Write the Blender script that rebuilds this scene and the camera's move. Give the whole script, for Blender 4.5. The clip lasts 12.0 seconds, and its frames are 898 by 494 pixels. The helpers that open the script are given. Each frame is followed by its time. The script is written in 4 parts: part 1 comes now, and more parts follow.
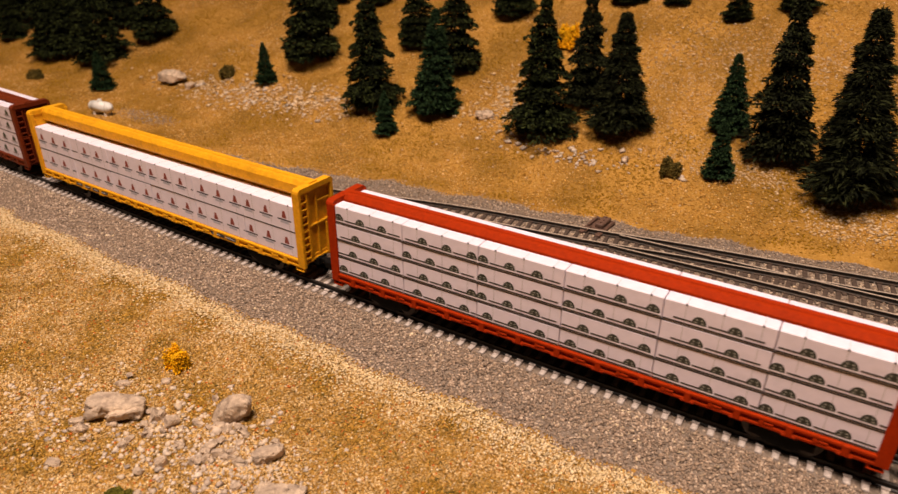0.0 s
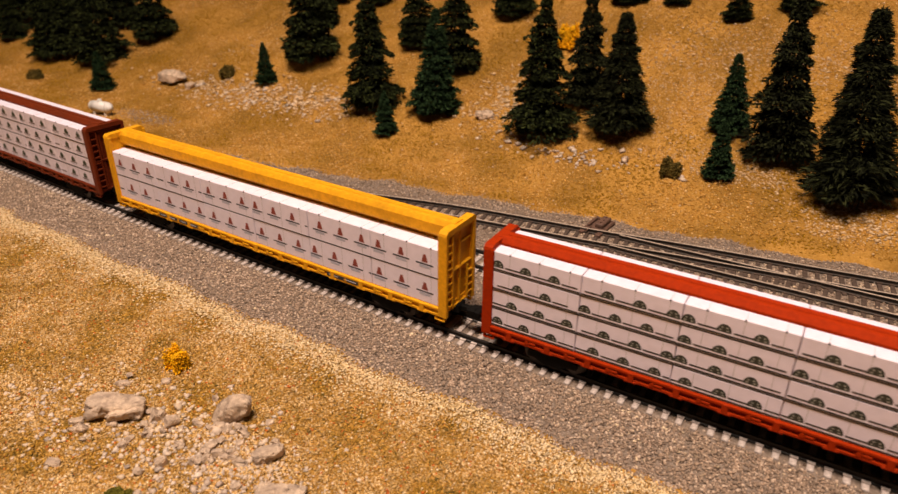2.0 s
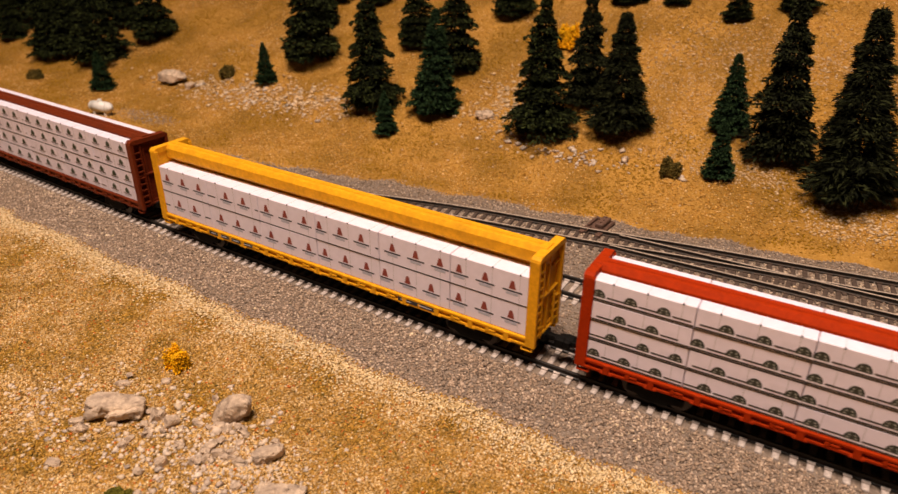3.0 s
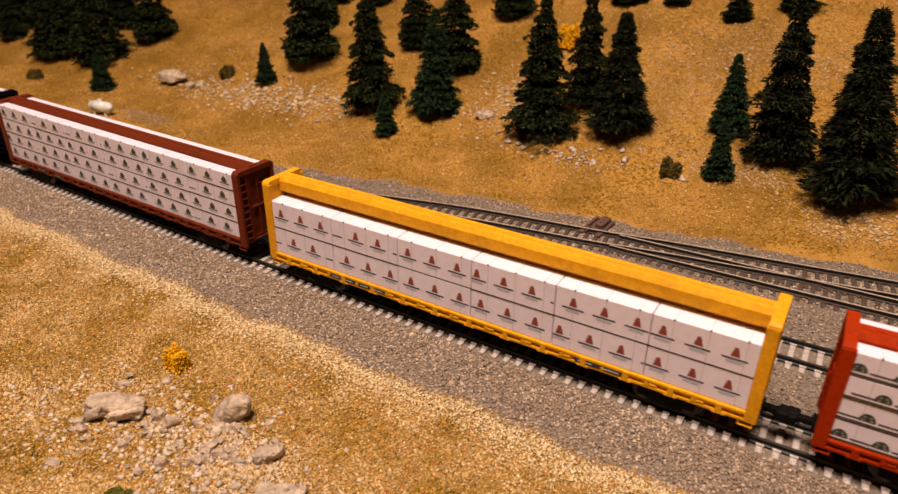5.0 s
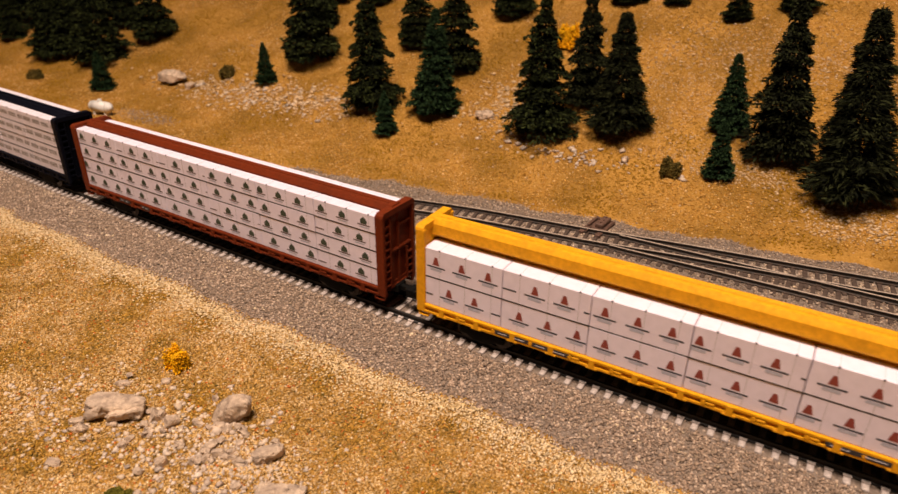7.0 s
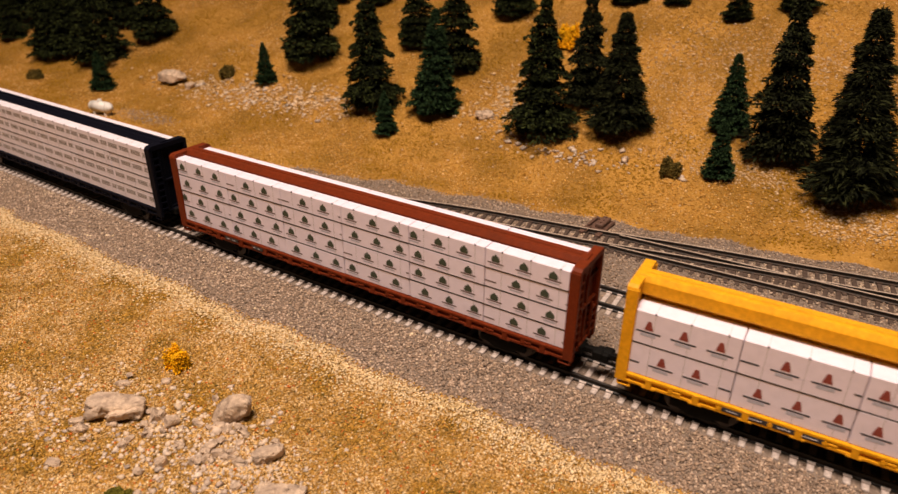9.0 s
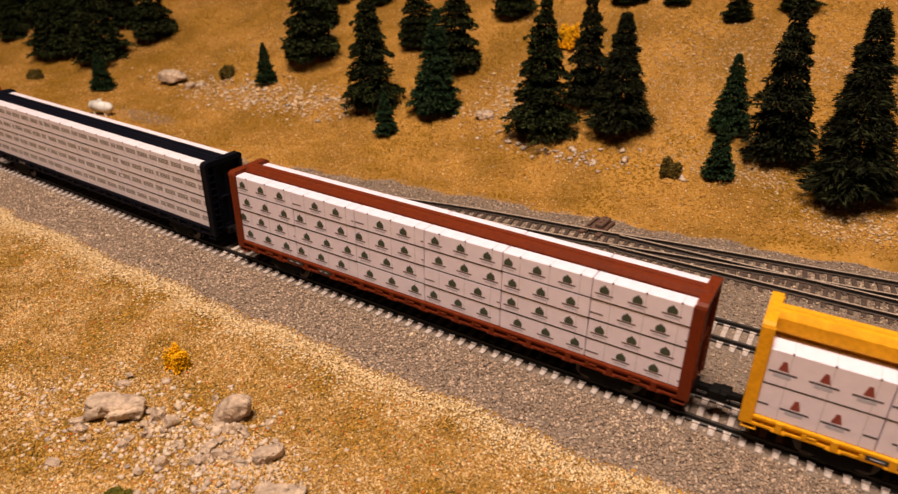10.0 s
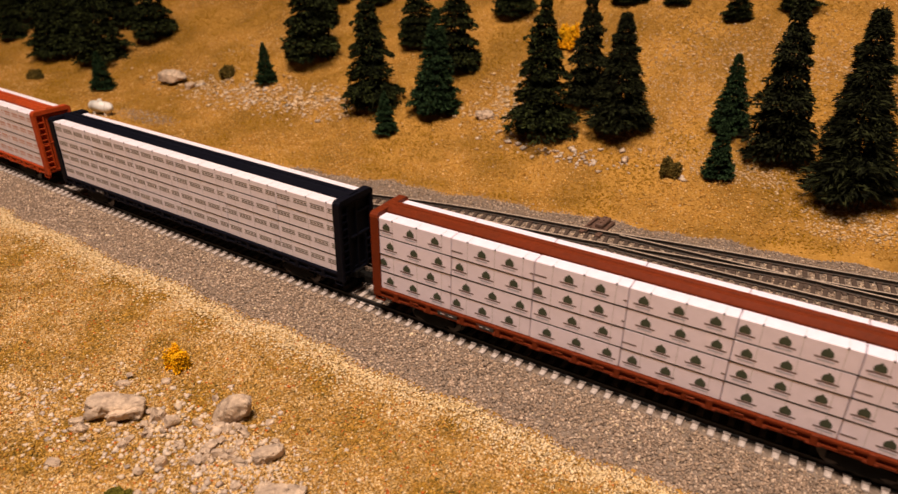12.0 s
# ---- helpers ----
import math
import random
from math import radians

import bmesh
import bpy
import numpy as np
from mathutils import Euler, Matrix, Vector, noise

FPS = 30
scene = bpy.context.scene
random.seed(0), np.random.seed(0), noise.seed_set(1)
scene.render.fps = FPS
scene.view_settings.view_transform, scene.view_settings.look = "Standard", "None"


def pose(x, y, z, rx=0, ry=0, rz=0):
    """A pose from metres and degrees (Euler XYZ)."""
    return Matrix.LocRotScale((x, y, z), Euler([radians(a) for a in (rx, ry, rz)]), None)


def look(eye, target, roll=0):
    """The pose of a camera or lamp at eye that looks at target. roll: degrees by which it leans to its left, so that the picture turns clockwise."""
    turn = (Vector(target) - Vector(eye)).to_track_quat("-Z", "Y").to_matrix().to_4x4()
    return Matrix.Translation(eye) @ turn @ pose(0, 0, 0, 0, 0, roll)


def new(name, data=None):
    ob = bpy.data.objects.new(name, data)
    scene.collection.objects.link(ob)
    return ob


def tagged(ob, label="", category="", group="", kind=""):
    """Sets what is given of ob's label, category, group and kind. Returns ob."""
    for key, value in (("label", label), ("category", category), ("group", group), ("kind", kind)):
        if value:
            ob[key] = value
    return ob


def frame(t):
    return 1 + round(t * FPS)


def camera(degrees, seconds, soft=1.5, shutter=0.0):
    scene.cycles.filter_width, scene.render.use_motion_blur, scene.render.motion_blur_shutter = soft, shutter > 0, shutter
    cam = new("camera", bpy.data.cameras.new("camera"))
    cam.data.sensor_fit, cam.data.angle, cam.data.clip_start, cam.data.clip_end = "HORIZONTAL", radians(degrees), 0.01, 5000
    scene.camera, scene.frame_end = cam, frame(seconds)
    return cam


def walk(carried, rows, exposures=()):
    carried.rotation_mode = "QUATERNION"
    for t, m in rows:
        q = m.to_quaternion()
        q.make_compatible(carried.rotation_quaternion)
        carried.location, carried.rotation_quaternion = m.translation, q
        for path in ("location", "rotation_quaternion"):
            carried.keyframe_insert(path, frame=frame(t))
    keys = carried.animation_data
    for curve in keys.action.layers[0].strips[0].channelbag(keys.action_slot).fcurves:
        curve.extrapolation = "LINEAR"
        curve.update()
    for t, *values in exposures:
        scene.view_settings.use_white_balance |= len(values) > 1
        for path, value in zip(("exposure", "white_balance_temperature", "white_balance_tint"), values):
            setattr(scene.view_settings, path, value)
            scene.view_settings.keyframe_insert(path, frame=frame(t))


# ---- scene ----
# lens and the standing camera; the model is N gauge, lengths below are in millimetres
MM = 0.001
cam = camera(66.33, 12.0, soft=1.4, shutter=0.5)
cam.data.dof.use_dof, cam.data.dof.focus_distance, cam.data.dof.aperture_fstop = True, 0.2, 27.0
EYE = (0.13522, -0.13629, 0.10717)
AIM = (0.13522 - 0.48238, -0.13629 + 0.74600, 0.10717 - 0.45912)
walk(cam, [(0.0, look(EYE, AIM, 0.46)), (12.0, look(EYE, AIM, 0.46))])
scene.view_settings.exposure = 0.0

# ---- light: a warm panel lamp hung over the layout ----
world = bpy.data.worlds.new("world")
scene.world = world
world.use_nodes = True
world.node_tree.nodes["Background"].inputs["Color"].default_value = (0.001, 0.0008, 0.0006, 1)


def area_lamp(x, y, z, size, watts, color):
    data = bpy.data.lights.new("ceiling_lamp", "AREA")
    data.shape, data.size, data.size_y = "RECTANGLE", size[0], size[1]
    data.energy, data.color = watts, color
    ob = new("ceiling_lamp_light", data)
    ob.matrix_world = pose(x, y, z)
    return ob


LAMP_Y = -225
area_lamp(0.09, LAMP_Y * MM, 0.845, (0.27, 0.27), 14.7, (1.0, 0.775, 0.63))


# ---- materials ----
def material(name):
    mat = bpy.data.materials.new(name)
    mat.use_nodes = True
    nt = mat.node_tree
    return mat, nt, nt.nodes["Principled BSDF"]


def ramp(nt, stops, fac, interp="LINEAR"):
    node = nt.nodes.new("ShaderNodeValToRGB")
    node.color_ramp.interpolation = interp
    els = node.color_ramp.elements
    while len(els) < len(stops):
        els.new(0.5)
    for el, (pos, col) in zip(els, stops):
        el.position, el.color = pos, (*col, 1)
    nt.links.new(fac, node.inputs["Fac"])
    return node.outputs["Color"]


def noise_tex(nt, per_metre, detail=4.0, rough=0.6):
    co = nt.nodes.new("ShaderNodeTexCoord")
    tex = nt.nodes.new("ShaderNodeTexNoise")
    tex.inputs["Scale"].default_value = per_metre
    tex.inputs["Detail"].default_value = detail
    tex.inputs["Roughness"].default_value = rough
    nt.links.new(co.outputs["Object"], tex.inputs["Vector"])
    return tex.outputs["Fac"]


def mix(nt, fac, a, b, mode="MIX"):
    node = nt.nodes.new("ShaderNodeMix")
    node.data_type, node.blend_type = "RGBA", mode
    if isinstance(fac, float):
        node.inputs["Factor"].default_value = fac
    else:
        nt.links.new(fac, node.inputs["Factor"])
    for sock, val in ((node.inputs[6], a), (node.inputs[7], b)):
        if isinstance(val, tuple):
            sock.default_value = (*val, 1)
        else:
            nt.links.new(val, sock)
    return node.outputs[2]


def add_bump(nt, bsdf, height, strength, dist):
    node = nt.nodes.new("ShaderNodeBump")
    node.inputs["Strength"].default_value = strength
    node.inputs["Distance"].default_value = dist
    nt.links.new(height, node.inputs["Height"])
    nt.links.new(node.outputs["Normal"], bsdf.inputs["Normal"])


def painted(name, color, rough=0.45, wear=0.25, grime=(0.03, 0.02, 0.012)):
    """Moulded, painted plastic with faint dust and grime."""
    mat, nt, bsdf = material(name)
    fine = noise_tex(nt, 900.0, 5.0)
    wide = noise_tex(nt, 120.0, 3.0)
    dirt = ramp(nt, [(0.5, (0, 0, 0)), (0.8, (wear, wear, wear))], wide)
    shade = ramp(nt, [(0.3, tuple(c * 0.82 for c in color)), (0.7, tuple(min(1, c * 1.1) for c in color))], fine)
    nt.links.new(mix(nt, dirt, shade, grime), bsdf.inputs["Base Color"])
    bsdf.inputs["Roughness"].default_value = rough
    bsdf.inputs["Specular IOR Level"].default_value = 0.08
    add_bump(nt, bsdf, fine, 0.15, 0.0002)
    return mat


def speckled(name, stops, per_metre=700.0, rough=0.95, wide_stops=None, wide_scale=25.0, bump=0.6):
    mat, nt, bsdf = material(name)
    tex = noise_tex(nt, per_metre, 6.0, 0.75)
    col = ramp(nt, stops, tex)
    if wide_stops:
        col = mix(nt, 0.75, col, ramp(nt, wide_stops, noise_tex(nt, wide_scale, 4.0)), "MULTIPLY")
    nt.links.new(col, bsdf.inputs["Base Color"])
    bsdf.inputs["Roughness"].default_value = rough
    bsdf.inputs["Specular IOR Level"].default_value = 0.15
    add_bump(nt, bsdf, tex, bump, 0.0008)
    return mat


def grains(name, stops_a, stops_b, patch_scale, lo=0.42, hi=0.6, rough=0.95):
    """Loose granules: each takes a colour of its own, in patches of two mixtures."""
    mat, nt, bsdf = material(name)
    geo = nt.nodes.new("ShaderNodeNewGeometry")
    rnd = geo.outputs["Random Per Island"]
    a, b = ramp(nt, stops_a, rnd, "CONSTANT"), ramp(nt, stops_b, rnd, "CONSTANT")
    fac = ramp(nt, [(lo, (0, 0, 0)), (hi, (1, 1, 1))], noise_tex(nt, patch_scale, 4.0))
    nt.links.new(mix(nt, fac, a, b), bsdf.inputs["Base Color"])
    bsdf.inputs["Roughness"].default_value = rough
    bsdf.inputs["Specular IOR Level"].default_value = 0.15
    return mat


def plain(name, color, rough=0.6, metal=0.0, scale=600.0, vary=0.2, bump=0.2):
    mat, nt, bsdf = material(name)
    tex = noise_tex(nt, scale, 5.0)
    lo, hi = tuple(c * (1 - vary) for c in color), tuple(min(1, c * (1 + vary)) for c in color)
    nt.links.new(ramp(nt, [(0.3, lo), (0.7, hi)], tex), bsdf.inputs["Base Color"])
    bsdf.inputs["Roughness"].default_value = rough
    bsdf.inputs["Metallic"].default_value = metal
    add_bump(nt, bsdf, tex, bump, 0.0003)
    return mat


def foliage(name, dark, light):
    mat, nt, bsdf = material(name)
    geo = nt.nodes.new("ShaderNodeNewGeometry")
    col = ramp(nt, [(0.0, dark), (0.55, tuple(0.75 * a + 0.25 * b for a, b in zip(dark, light))), (1.0, light)], geo.outputs["Random Per Island"])
    wide = ramp(nt, [(0.35, (0.6, 0.62, 0.55)), (0.7, (1.15, 1.1, 1.0))], noise_tex(nt, 90.0, 3.0))
    nt.links.new(mix(nt, 1.0, col, wide, "MULTIPLY"), bsdf.inputs["Base Color"])
    bsdf.inputs["Roughness"].default_value = 0.85
    bsdf.inputs["Specular IOR Level"].default_value = 0.1
    return mat


YELLOW = painted("yellow_paint", (0.70, 0.33, 0.012))
REDPAINT = painted("orange_red_paint", (0.31, 0.024, 0.001), 0.7, 0.15, (0.05, 0.008, 0.003))
BROWN = painted("oxide_brown_paint", (0.135, 0.023, 0.007))
NAVY = painted("blue_black_paint", (0.003, 0.0035, 0.008), 0.6, 0.04)
VERMILION = painted("vermilion_paint", (0.36, 0.05, 0.012))
BLACK = painted("black_plastic", (0.005, 0.0048, 0.0045), 0.7, 0.1, (0.02, 0.015, 0.011))
WRAP = plain("white_lumber_wrap", (0.70, 0.645, 0.755), 0.5, 0.0, 500.0, 0.05, 0.12)
WRAPDULL = plain("off_white_lumber_wrap", (0.68, 0.63, 0.70), 0.55, 0.0, 500.0, 0.06, 0.12)
INK = plain("black_print", (0.025, 0.022, 0.022), 0.6)
GREYINK = plain("grey_print", (0.17, 0.155, 0.14), 0.6)
PALEINK = plain("pale_grey_print", (0.42, 0.40, 0.42), 0.6)
BLUEINK = plain("grey_brown_print", (0.15, 0.115, 0.125), 0.6)
PALEBLUE = plain("pale_blue_grey_print", (0.40, 0.41, 0.50), 0.6)
NAVYINK = plain("dark_blue_grey_print", (0.045, 0.048, 0.065), 0.6)
MIDGREEN = plain("mid_green_print", (0.27, 0.28, 0.25), 0.6)
TREEINK = plain("faded_green_print", (0.038, 0.055, 0.036), 0.6)
GREENINK = plain("dark_green_print", (0.020, 0.024, 0.018), 0.6)
BRICKINK = plain("brick_red_print", (0.22, 0.04, 0.03), 0.6)
PINKINK = plain("dull_pink_print", (0.48, 0.28, 0.24), 0.6)
WHITEINK = plain("white_print", (0.74, 0.69, 0.76), 0.6)
# Worn rail top; its bright glint is put into the pale base colour.
STEEL = plain("weathered_rail_steel", (0.52, 0.42, 0.34), 0.4, 0.3, 900.0, 0.35)
RAILDARK = plain("blackened_rail", (0.014, 0.011, 0.009), 0.55, 0.2, 900.0, 0.35)
RAILBROWN = plain("brown_weathered_rail", (0.028, 0.020, 0.015), 0.6, 0.2, 900.0, 0.35)
WHEELSTEEL = plain("dark_wheel_metal", (0.05, 0.042, 0.037), 0.4, 0.8, 900.0, 0.25)
TIEPALE = plain("pale_concrete_tie", (0.39, 0.335, 0.305), 0.85, 0.0, 1200.0, 0.3)
TIEBROWN = plain("brown_plastic_tie", (0.062, 0.040, 0.029), 0.8, 0.0, 1200.0, 0.35)
RUST = plain("rusty_brown_plastic", (0.10, 0.052, 0.035), 0.7, 0.0, 900.0, 0.35)
TANKWHITE = plain("white_tank_paint", (0.72, 0.70, 0.66), 0.45, 0.0, 300.0, 0.08)
STONE = speckled("pale_stone", [(0.28, (0.25, 0.185, 0.14)), (0.45, (0.46, 0.36, 0.28)), (0.6, (0.61, 0.485, 0.38)), (0.75, (0.75, 0.61, 0.47))], 420.0, 0.9,
                 [(0.38, (0.66, 0.64, 0.62)), (0.6, (1.15, 1.1, 1.0))], 110.0, 1.0)
BARK = plain("brown_bark", (0.07, 0.045, 0.028), 0.9, 0.0, 900.0, 0.4, 0.5)
GROUND = speckled("straw_ground_foam", [(0.25, (0.23, 0.122, 0.020)), (0.5, (0.34, 0.19, 0.042)), (0.75, (0.48, 0.29, 0.09))], 900.0, 0.95,
                  [(0.40, (0.62, 0.56, 0.40)), (0.58, (1.25, 1.15, 1.0))], 24.0)
BALLASTBED = speckled("grey_ballast_bed", [(0.25, (0.08, 0.06, 0.046)), (0.5, (0.20, 0.155, 0.122)), (0.75, (0.35, 0.28, 0.23))], 1300.0)
FOAM = grains("straw_foam_granules",
              [(0, (0.618, 0.402, 0.161)), (0.2, (0.506, 0.290, 0.084)), (0.38, (0.694, 0.486, 0.243)), (0.56, (0.421, 0.226, 0.049)),
               (0.7, (0.638, 0.448, 0.225)), (0.87, (0.243, 0.138, 0.036)), (0.95, (0.807, 0.652, 0.441)), (0.98, (0.468, 0.114, 0.022))],
              [(0, (0.411, 0.220, 0.032)), (0.22, (0.289, 0.155, 0.022)), (0.45, (0.524, 0.295, 0.056)), (0.62, (0.213, 0.125, 0.020)),
               (0.8, (0.553, 0.364, 0.144)), (0.9, (0.124, 0.090, 0.022)), (0.95, (0.731, 0.559, 0.333)), (0.975, (0.506, 0.132, 0.022))], 72.0, 0.40, 0.62)
EDGEFOAM = grains("pale_straw_granules", [(0, (0.742, 0.572, 0.343)), (0.3, (0.655, 0.471, 0.242)), (0.55, (0.799, 0.644, 0.422)), (0.85, (0.569, 0.391, 0.185))],
                  [(0, (0.713, 0.543, 0.307)), (0.4, (0.626, 0.449, 0.221)), (0.7, (0.770, 0.601, 0.372))], 40.0)
HILLFOAM = grains("golden_hill_foam",
                  [(0, (0.520, 0.270, 0.050)), (0.25, (0.449, 0.217, 0.031)), (0.5, (0.581, 0.323, 0.082)), (0.75, (0.653, 0.396, 0.129)), (0.92, (0.775, 0.521, 0.234))],
                  [(0, (0.326, 0.172, 0.011)), (0.3, (0.377, 0.198, 0.016)), (0.6, (0.306, 0.154, 0.009)), (0.84, (0.418, 0.227, 0.025)), (0.97, (0.551, 0.328, 0.086))], 30.0, 0.44, 0.58)
HILLCHIP = grains("tan_hill_chips", [(0.0, (0.56, 0.37, 0.19)), (0.35, (0.46, 0.29, 0.13)), (0.65, (0.64, 0.48, 0.31)), (0.92, (0.30, 0.20, 0.10))],
                  [(0.0, (0.60, 0.44, 0.27)), (0.5, (0.50, 0.35, 0.19)), (0.8, (0.40, 0.28, 0.16))], 40.0)
BALLAST = grains("grey_ballast_granules",
                 [(0, (0.306, 0.220, 0.158)), (0.2, (0.213, 0.152, 0.111)), (0.42, (0.386, 0.286, 0.208)), (0.6, (0.250, 0.190, 0.146)),
                  (0.78, (0.518, 0.401, 0.307)), (0.92, (0.123, 0.088, 0.065)), (0.965, (0.690, 0.542, 0.365))],
                 [(0, (0.260, 0.190, 0.138)), (0.25, (0.340, 0.243, 0.171)), (0.5, (0.204, 0.152, 0.113)), (0.75, (0.454, 0.346, 0.260)), (0.93, (0.115, 0.083, 0.062))], 45.0)
RUBBLE = grains("pale_rubble", [(0.0, (0.50, 0.40, 0.32)), (0.35, (0.40, 0.315, 0.25)), (0.65, (0.60, 0.50, 0.41)), (0.92, (0.28, 0.22, 0.18))],
                [(0.0, (0.60, 0.47, 0.34)), (0.5, (0.50, 0.38, 0.26)), (0.8, (0.36, 0.30, 0.25))], 60.0)
FIRDARK = foliage("dark_fir_foliage", (0.002, 0.004, 0.0015), (0.050, 0.064, 0.018))
FIRBLUE = foliage("blue_green_fir_foliage", (0.004, 0.013, 0.006), (0.044, 0.088, 0.034))
FIROLIVE = foliage("olive_fir_foliage", (0.002, 0.003, 0.001), (0.040, 0.047, 0.017))
OLIVE = foliage("olive_bush_foliage", (0.06, 0.045, 0.010), (0.17, 0.12, 0.03))
GREENBUSH = foliage("mossy_green_foam", (0.09, 0.085, 0.012), (0.20, 0.17, 0.03))
GOLD = foliage("golden_bush_foliage", (0.98, 0.50, 0.008), (1.0, 0.56, 0.012))
PLASTER = plain("brown_wall_paint", (0.07, 0.055, 0.045), 0.9, 0.0, 6.0, 0.06, 0.05)
CEILPAINT = plain("grey_ceiling_paint", (0.14, 0.125, 0.11), 0.9, 0.0, 6.0, 0.05, 0.05)
CARPET = speckled("brown_carpet", [(0.3, (0.06, 0.045, 0.035)), (0.7, (0.13, 0.10, 0.08))], 60.0)
WOOD = plain("brown_fascia_wood", (0.16, 0.09, 0.045), 0.5, 0.0, 30.0, 0.3, 0.1)
PANEL, _nt, _b = material("lamp_diffuser")
_b.inputs["Base Color"].default_value = (0.8, 0.8, 0.8, 1)
_b.inputs["Emission Color"].default_value = (1.0, 0.78, 0.56, 1)
_b.inputs["Emission Strength"].default_value = 4.0


# ---- mesh helpers (millimetres) ----
class Shape:
    """Gathers simple solids into one mesh."""

    def __init__(self):
        self.v, self.f = [], []

    def add(self, verts, faces):
        n = len(self.v)
        self.v += [tuple(p) for p in verts]
        self.f += [tuple(i + n for i in face) for face in faces]
        return self

    def box(self, x0, x1, y0, y1, z0, z1, c=0.0):
        if c <= 0:
            v = [(x, y, z) for x in (x0, x1) for y in (y0, y1) for z in (z0, z1)]
            return self.add(v, [(0, 1, 3, 2), (4, 6, 7, 5), (0, 4, 5, 1), (2, 3, 7, 6), (0, 2, 6, 4), (1, 5, 7, 3)])
        bm = bmesh.new()
        m = pose((x0 + x1) / 2, (y0 + y1) / 2, (z0 + z1) / 2) @ Matrix.Diagonal((x1 - x0, y1 - y0, z1 - z0, 1))
        bmesh.ops.create_cube(bm, size=1, matrix=m)
        bmesh.ops.bevel(bm, geom=list(bm.edges), offset=c, segments=1, affect="EDGES")
        return self.from_bm(bm)

    def from_bm(self, bm):
        bm.verts.index_update()
        self.add([v.co[:] for v in bm.verts], [[v.index for v in f.verts] for f in bm.faces])
        bm.free()
        return self

    def prism(self, outline, axis, a, b):
        """An outline of (u, v) pushed along an axis from a to b."""
        n = len(outline)
        place = {"x": lambda u, v, w: (w, u, v), "y": lambda u, v, w: (u, w, v), "z": lambda u, v, w: (u, v, w)}[axis]
        v = [place(p, q, a) for p, q in outline] + [place(p, q, b) for p, q in outline]
        faces = [tuple(range(n))[::-1], tuple(range(n, 2 * n))] + [(i, (i + 1) % n, n + (i + 1) % n, n + i) for i in range(n)]
        return self.add(v, faces)

    def cyl(self, centre, axis, r, a, b, n=12, r2=None):
        cu, cv = centre
        r2 = r if r2 is None else r2
        ang = [2 * math.pi * i / n for i in range(n)]
        place = {"x": lambda u, v, w: (w, u, v), "y": lambda u, v, w: (u, w, v), "z": lambda u, v, w: (u, v, w)}[axis]
        v = [place(cu + r * math.cos(t), cv + r * math.sin(t), a) for t in ang] + [place(cu + r2 * math.cos(t), cv + r2 * math.sin(t), b) for t in ang]
        return self.add(v, [tuple(range(n))[::-1], tuple(range(n, 2 * n))] + [(i, (i + 1) % n, n + (i + 1) % n, n + i) for i in range(n)])

    def mesh(self, name, mat, smooth=False):
        me = bpy.data.meshes.new(name)
        me.from_pydata([(x * MM, y * MM, z * MM) for x, y, z in self.v], [], self.f)
        bm = bmesh.new()
        bm.from_mesh(me)
        bmesh.ops.recalc_face_normals(bm, faces=list(bm.faces))
        bm.to_mesh(me)
        bm.free()
        me.materials.append(mat)
        if smooth:
            me.polygons.foreach_set("use_smooth", [True] * len(me.polygons))
        return me


def part(name, shape, mat=None, parent=None, label="", at=None, smooth=False):
    """One mesh object under a thing; shape is a Shape or a mesh to share."""
    me = shape.mesh(name, mat, smooth) if isinstance(shape, Shape) else shape
    ob = new(name, me)
    if parent:
        ob.parent = parent
    if at is not None:
        ob.matrix_basis = at
    if label:
        tagged(ob, label)
    return ob


def mmpose(x, y, z, rx=0, ry=0, rz=0):
    return pose(x * MM, y * MM, z * MM, rx, ry, rz)


def numpy_mesh(name, verts, faces, mat, smooth=False):
    """verts (n, 3) in millimetres, triangles (m, 3)."""
    me = bpy.data.meshes.new(name)
    me.vertices.add(len(verts))
    me.vertices.foreach_set("co", (np.asarray(verts, dtype=np.float64) * MM).ravel())
    me.loops.add(faces.size)
    me.loops.foreach_set("vertex_index", faces.ravel().astype(np.int32))
    me.polygons.add(len(faces))
    me.polygons.foreach_set("loop_start", np.arange(0, faces.size, 3, dtype=np.int32))
    me.polygons.foreach_set("loop_total", np.full(len(faces), 3, dtype=np.int32))
    me.materials.append(mat)
    me.update(calc_edges=True)
    me.validate()
    if smooth:
        me.polygons.foreach_set("use_smooth", [True] * len(me.polygons))
    return me


OCTA = np.array([(1, 0, 0), (0, 1, 0), (-1, 0, 0), (0, -1, 0), (0, 0, 1), (0, 0, -1)], dtype=float)
OCTAF = np.array([(0, 1, 4), (1, 2, 4), (2, 3, 4), (3, 0, 4), (1, 0, 5), (2, 1, 5), (3, 2, 5), (0, 3, 5)])
TETRA = np.array([(1, 1, 1), (1, -1, -1), (-1, 1, -1), (-1, -1, 1)], dtype=float) * 0.75
TETRAF = np.array([(0, 1, 2), (0, 3, 1), (0, 2, 3), (1, 3, 2)])


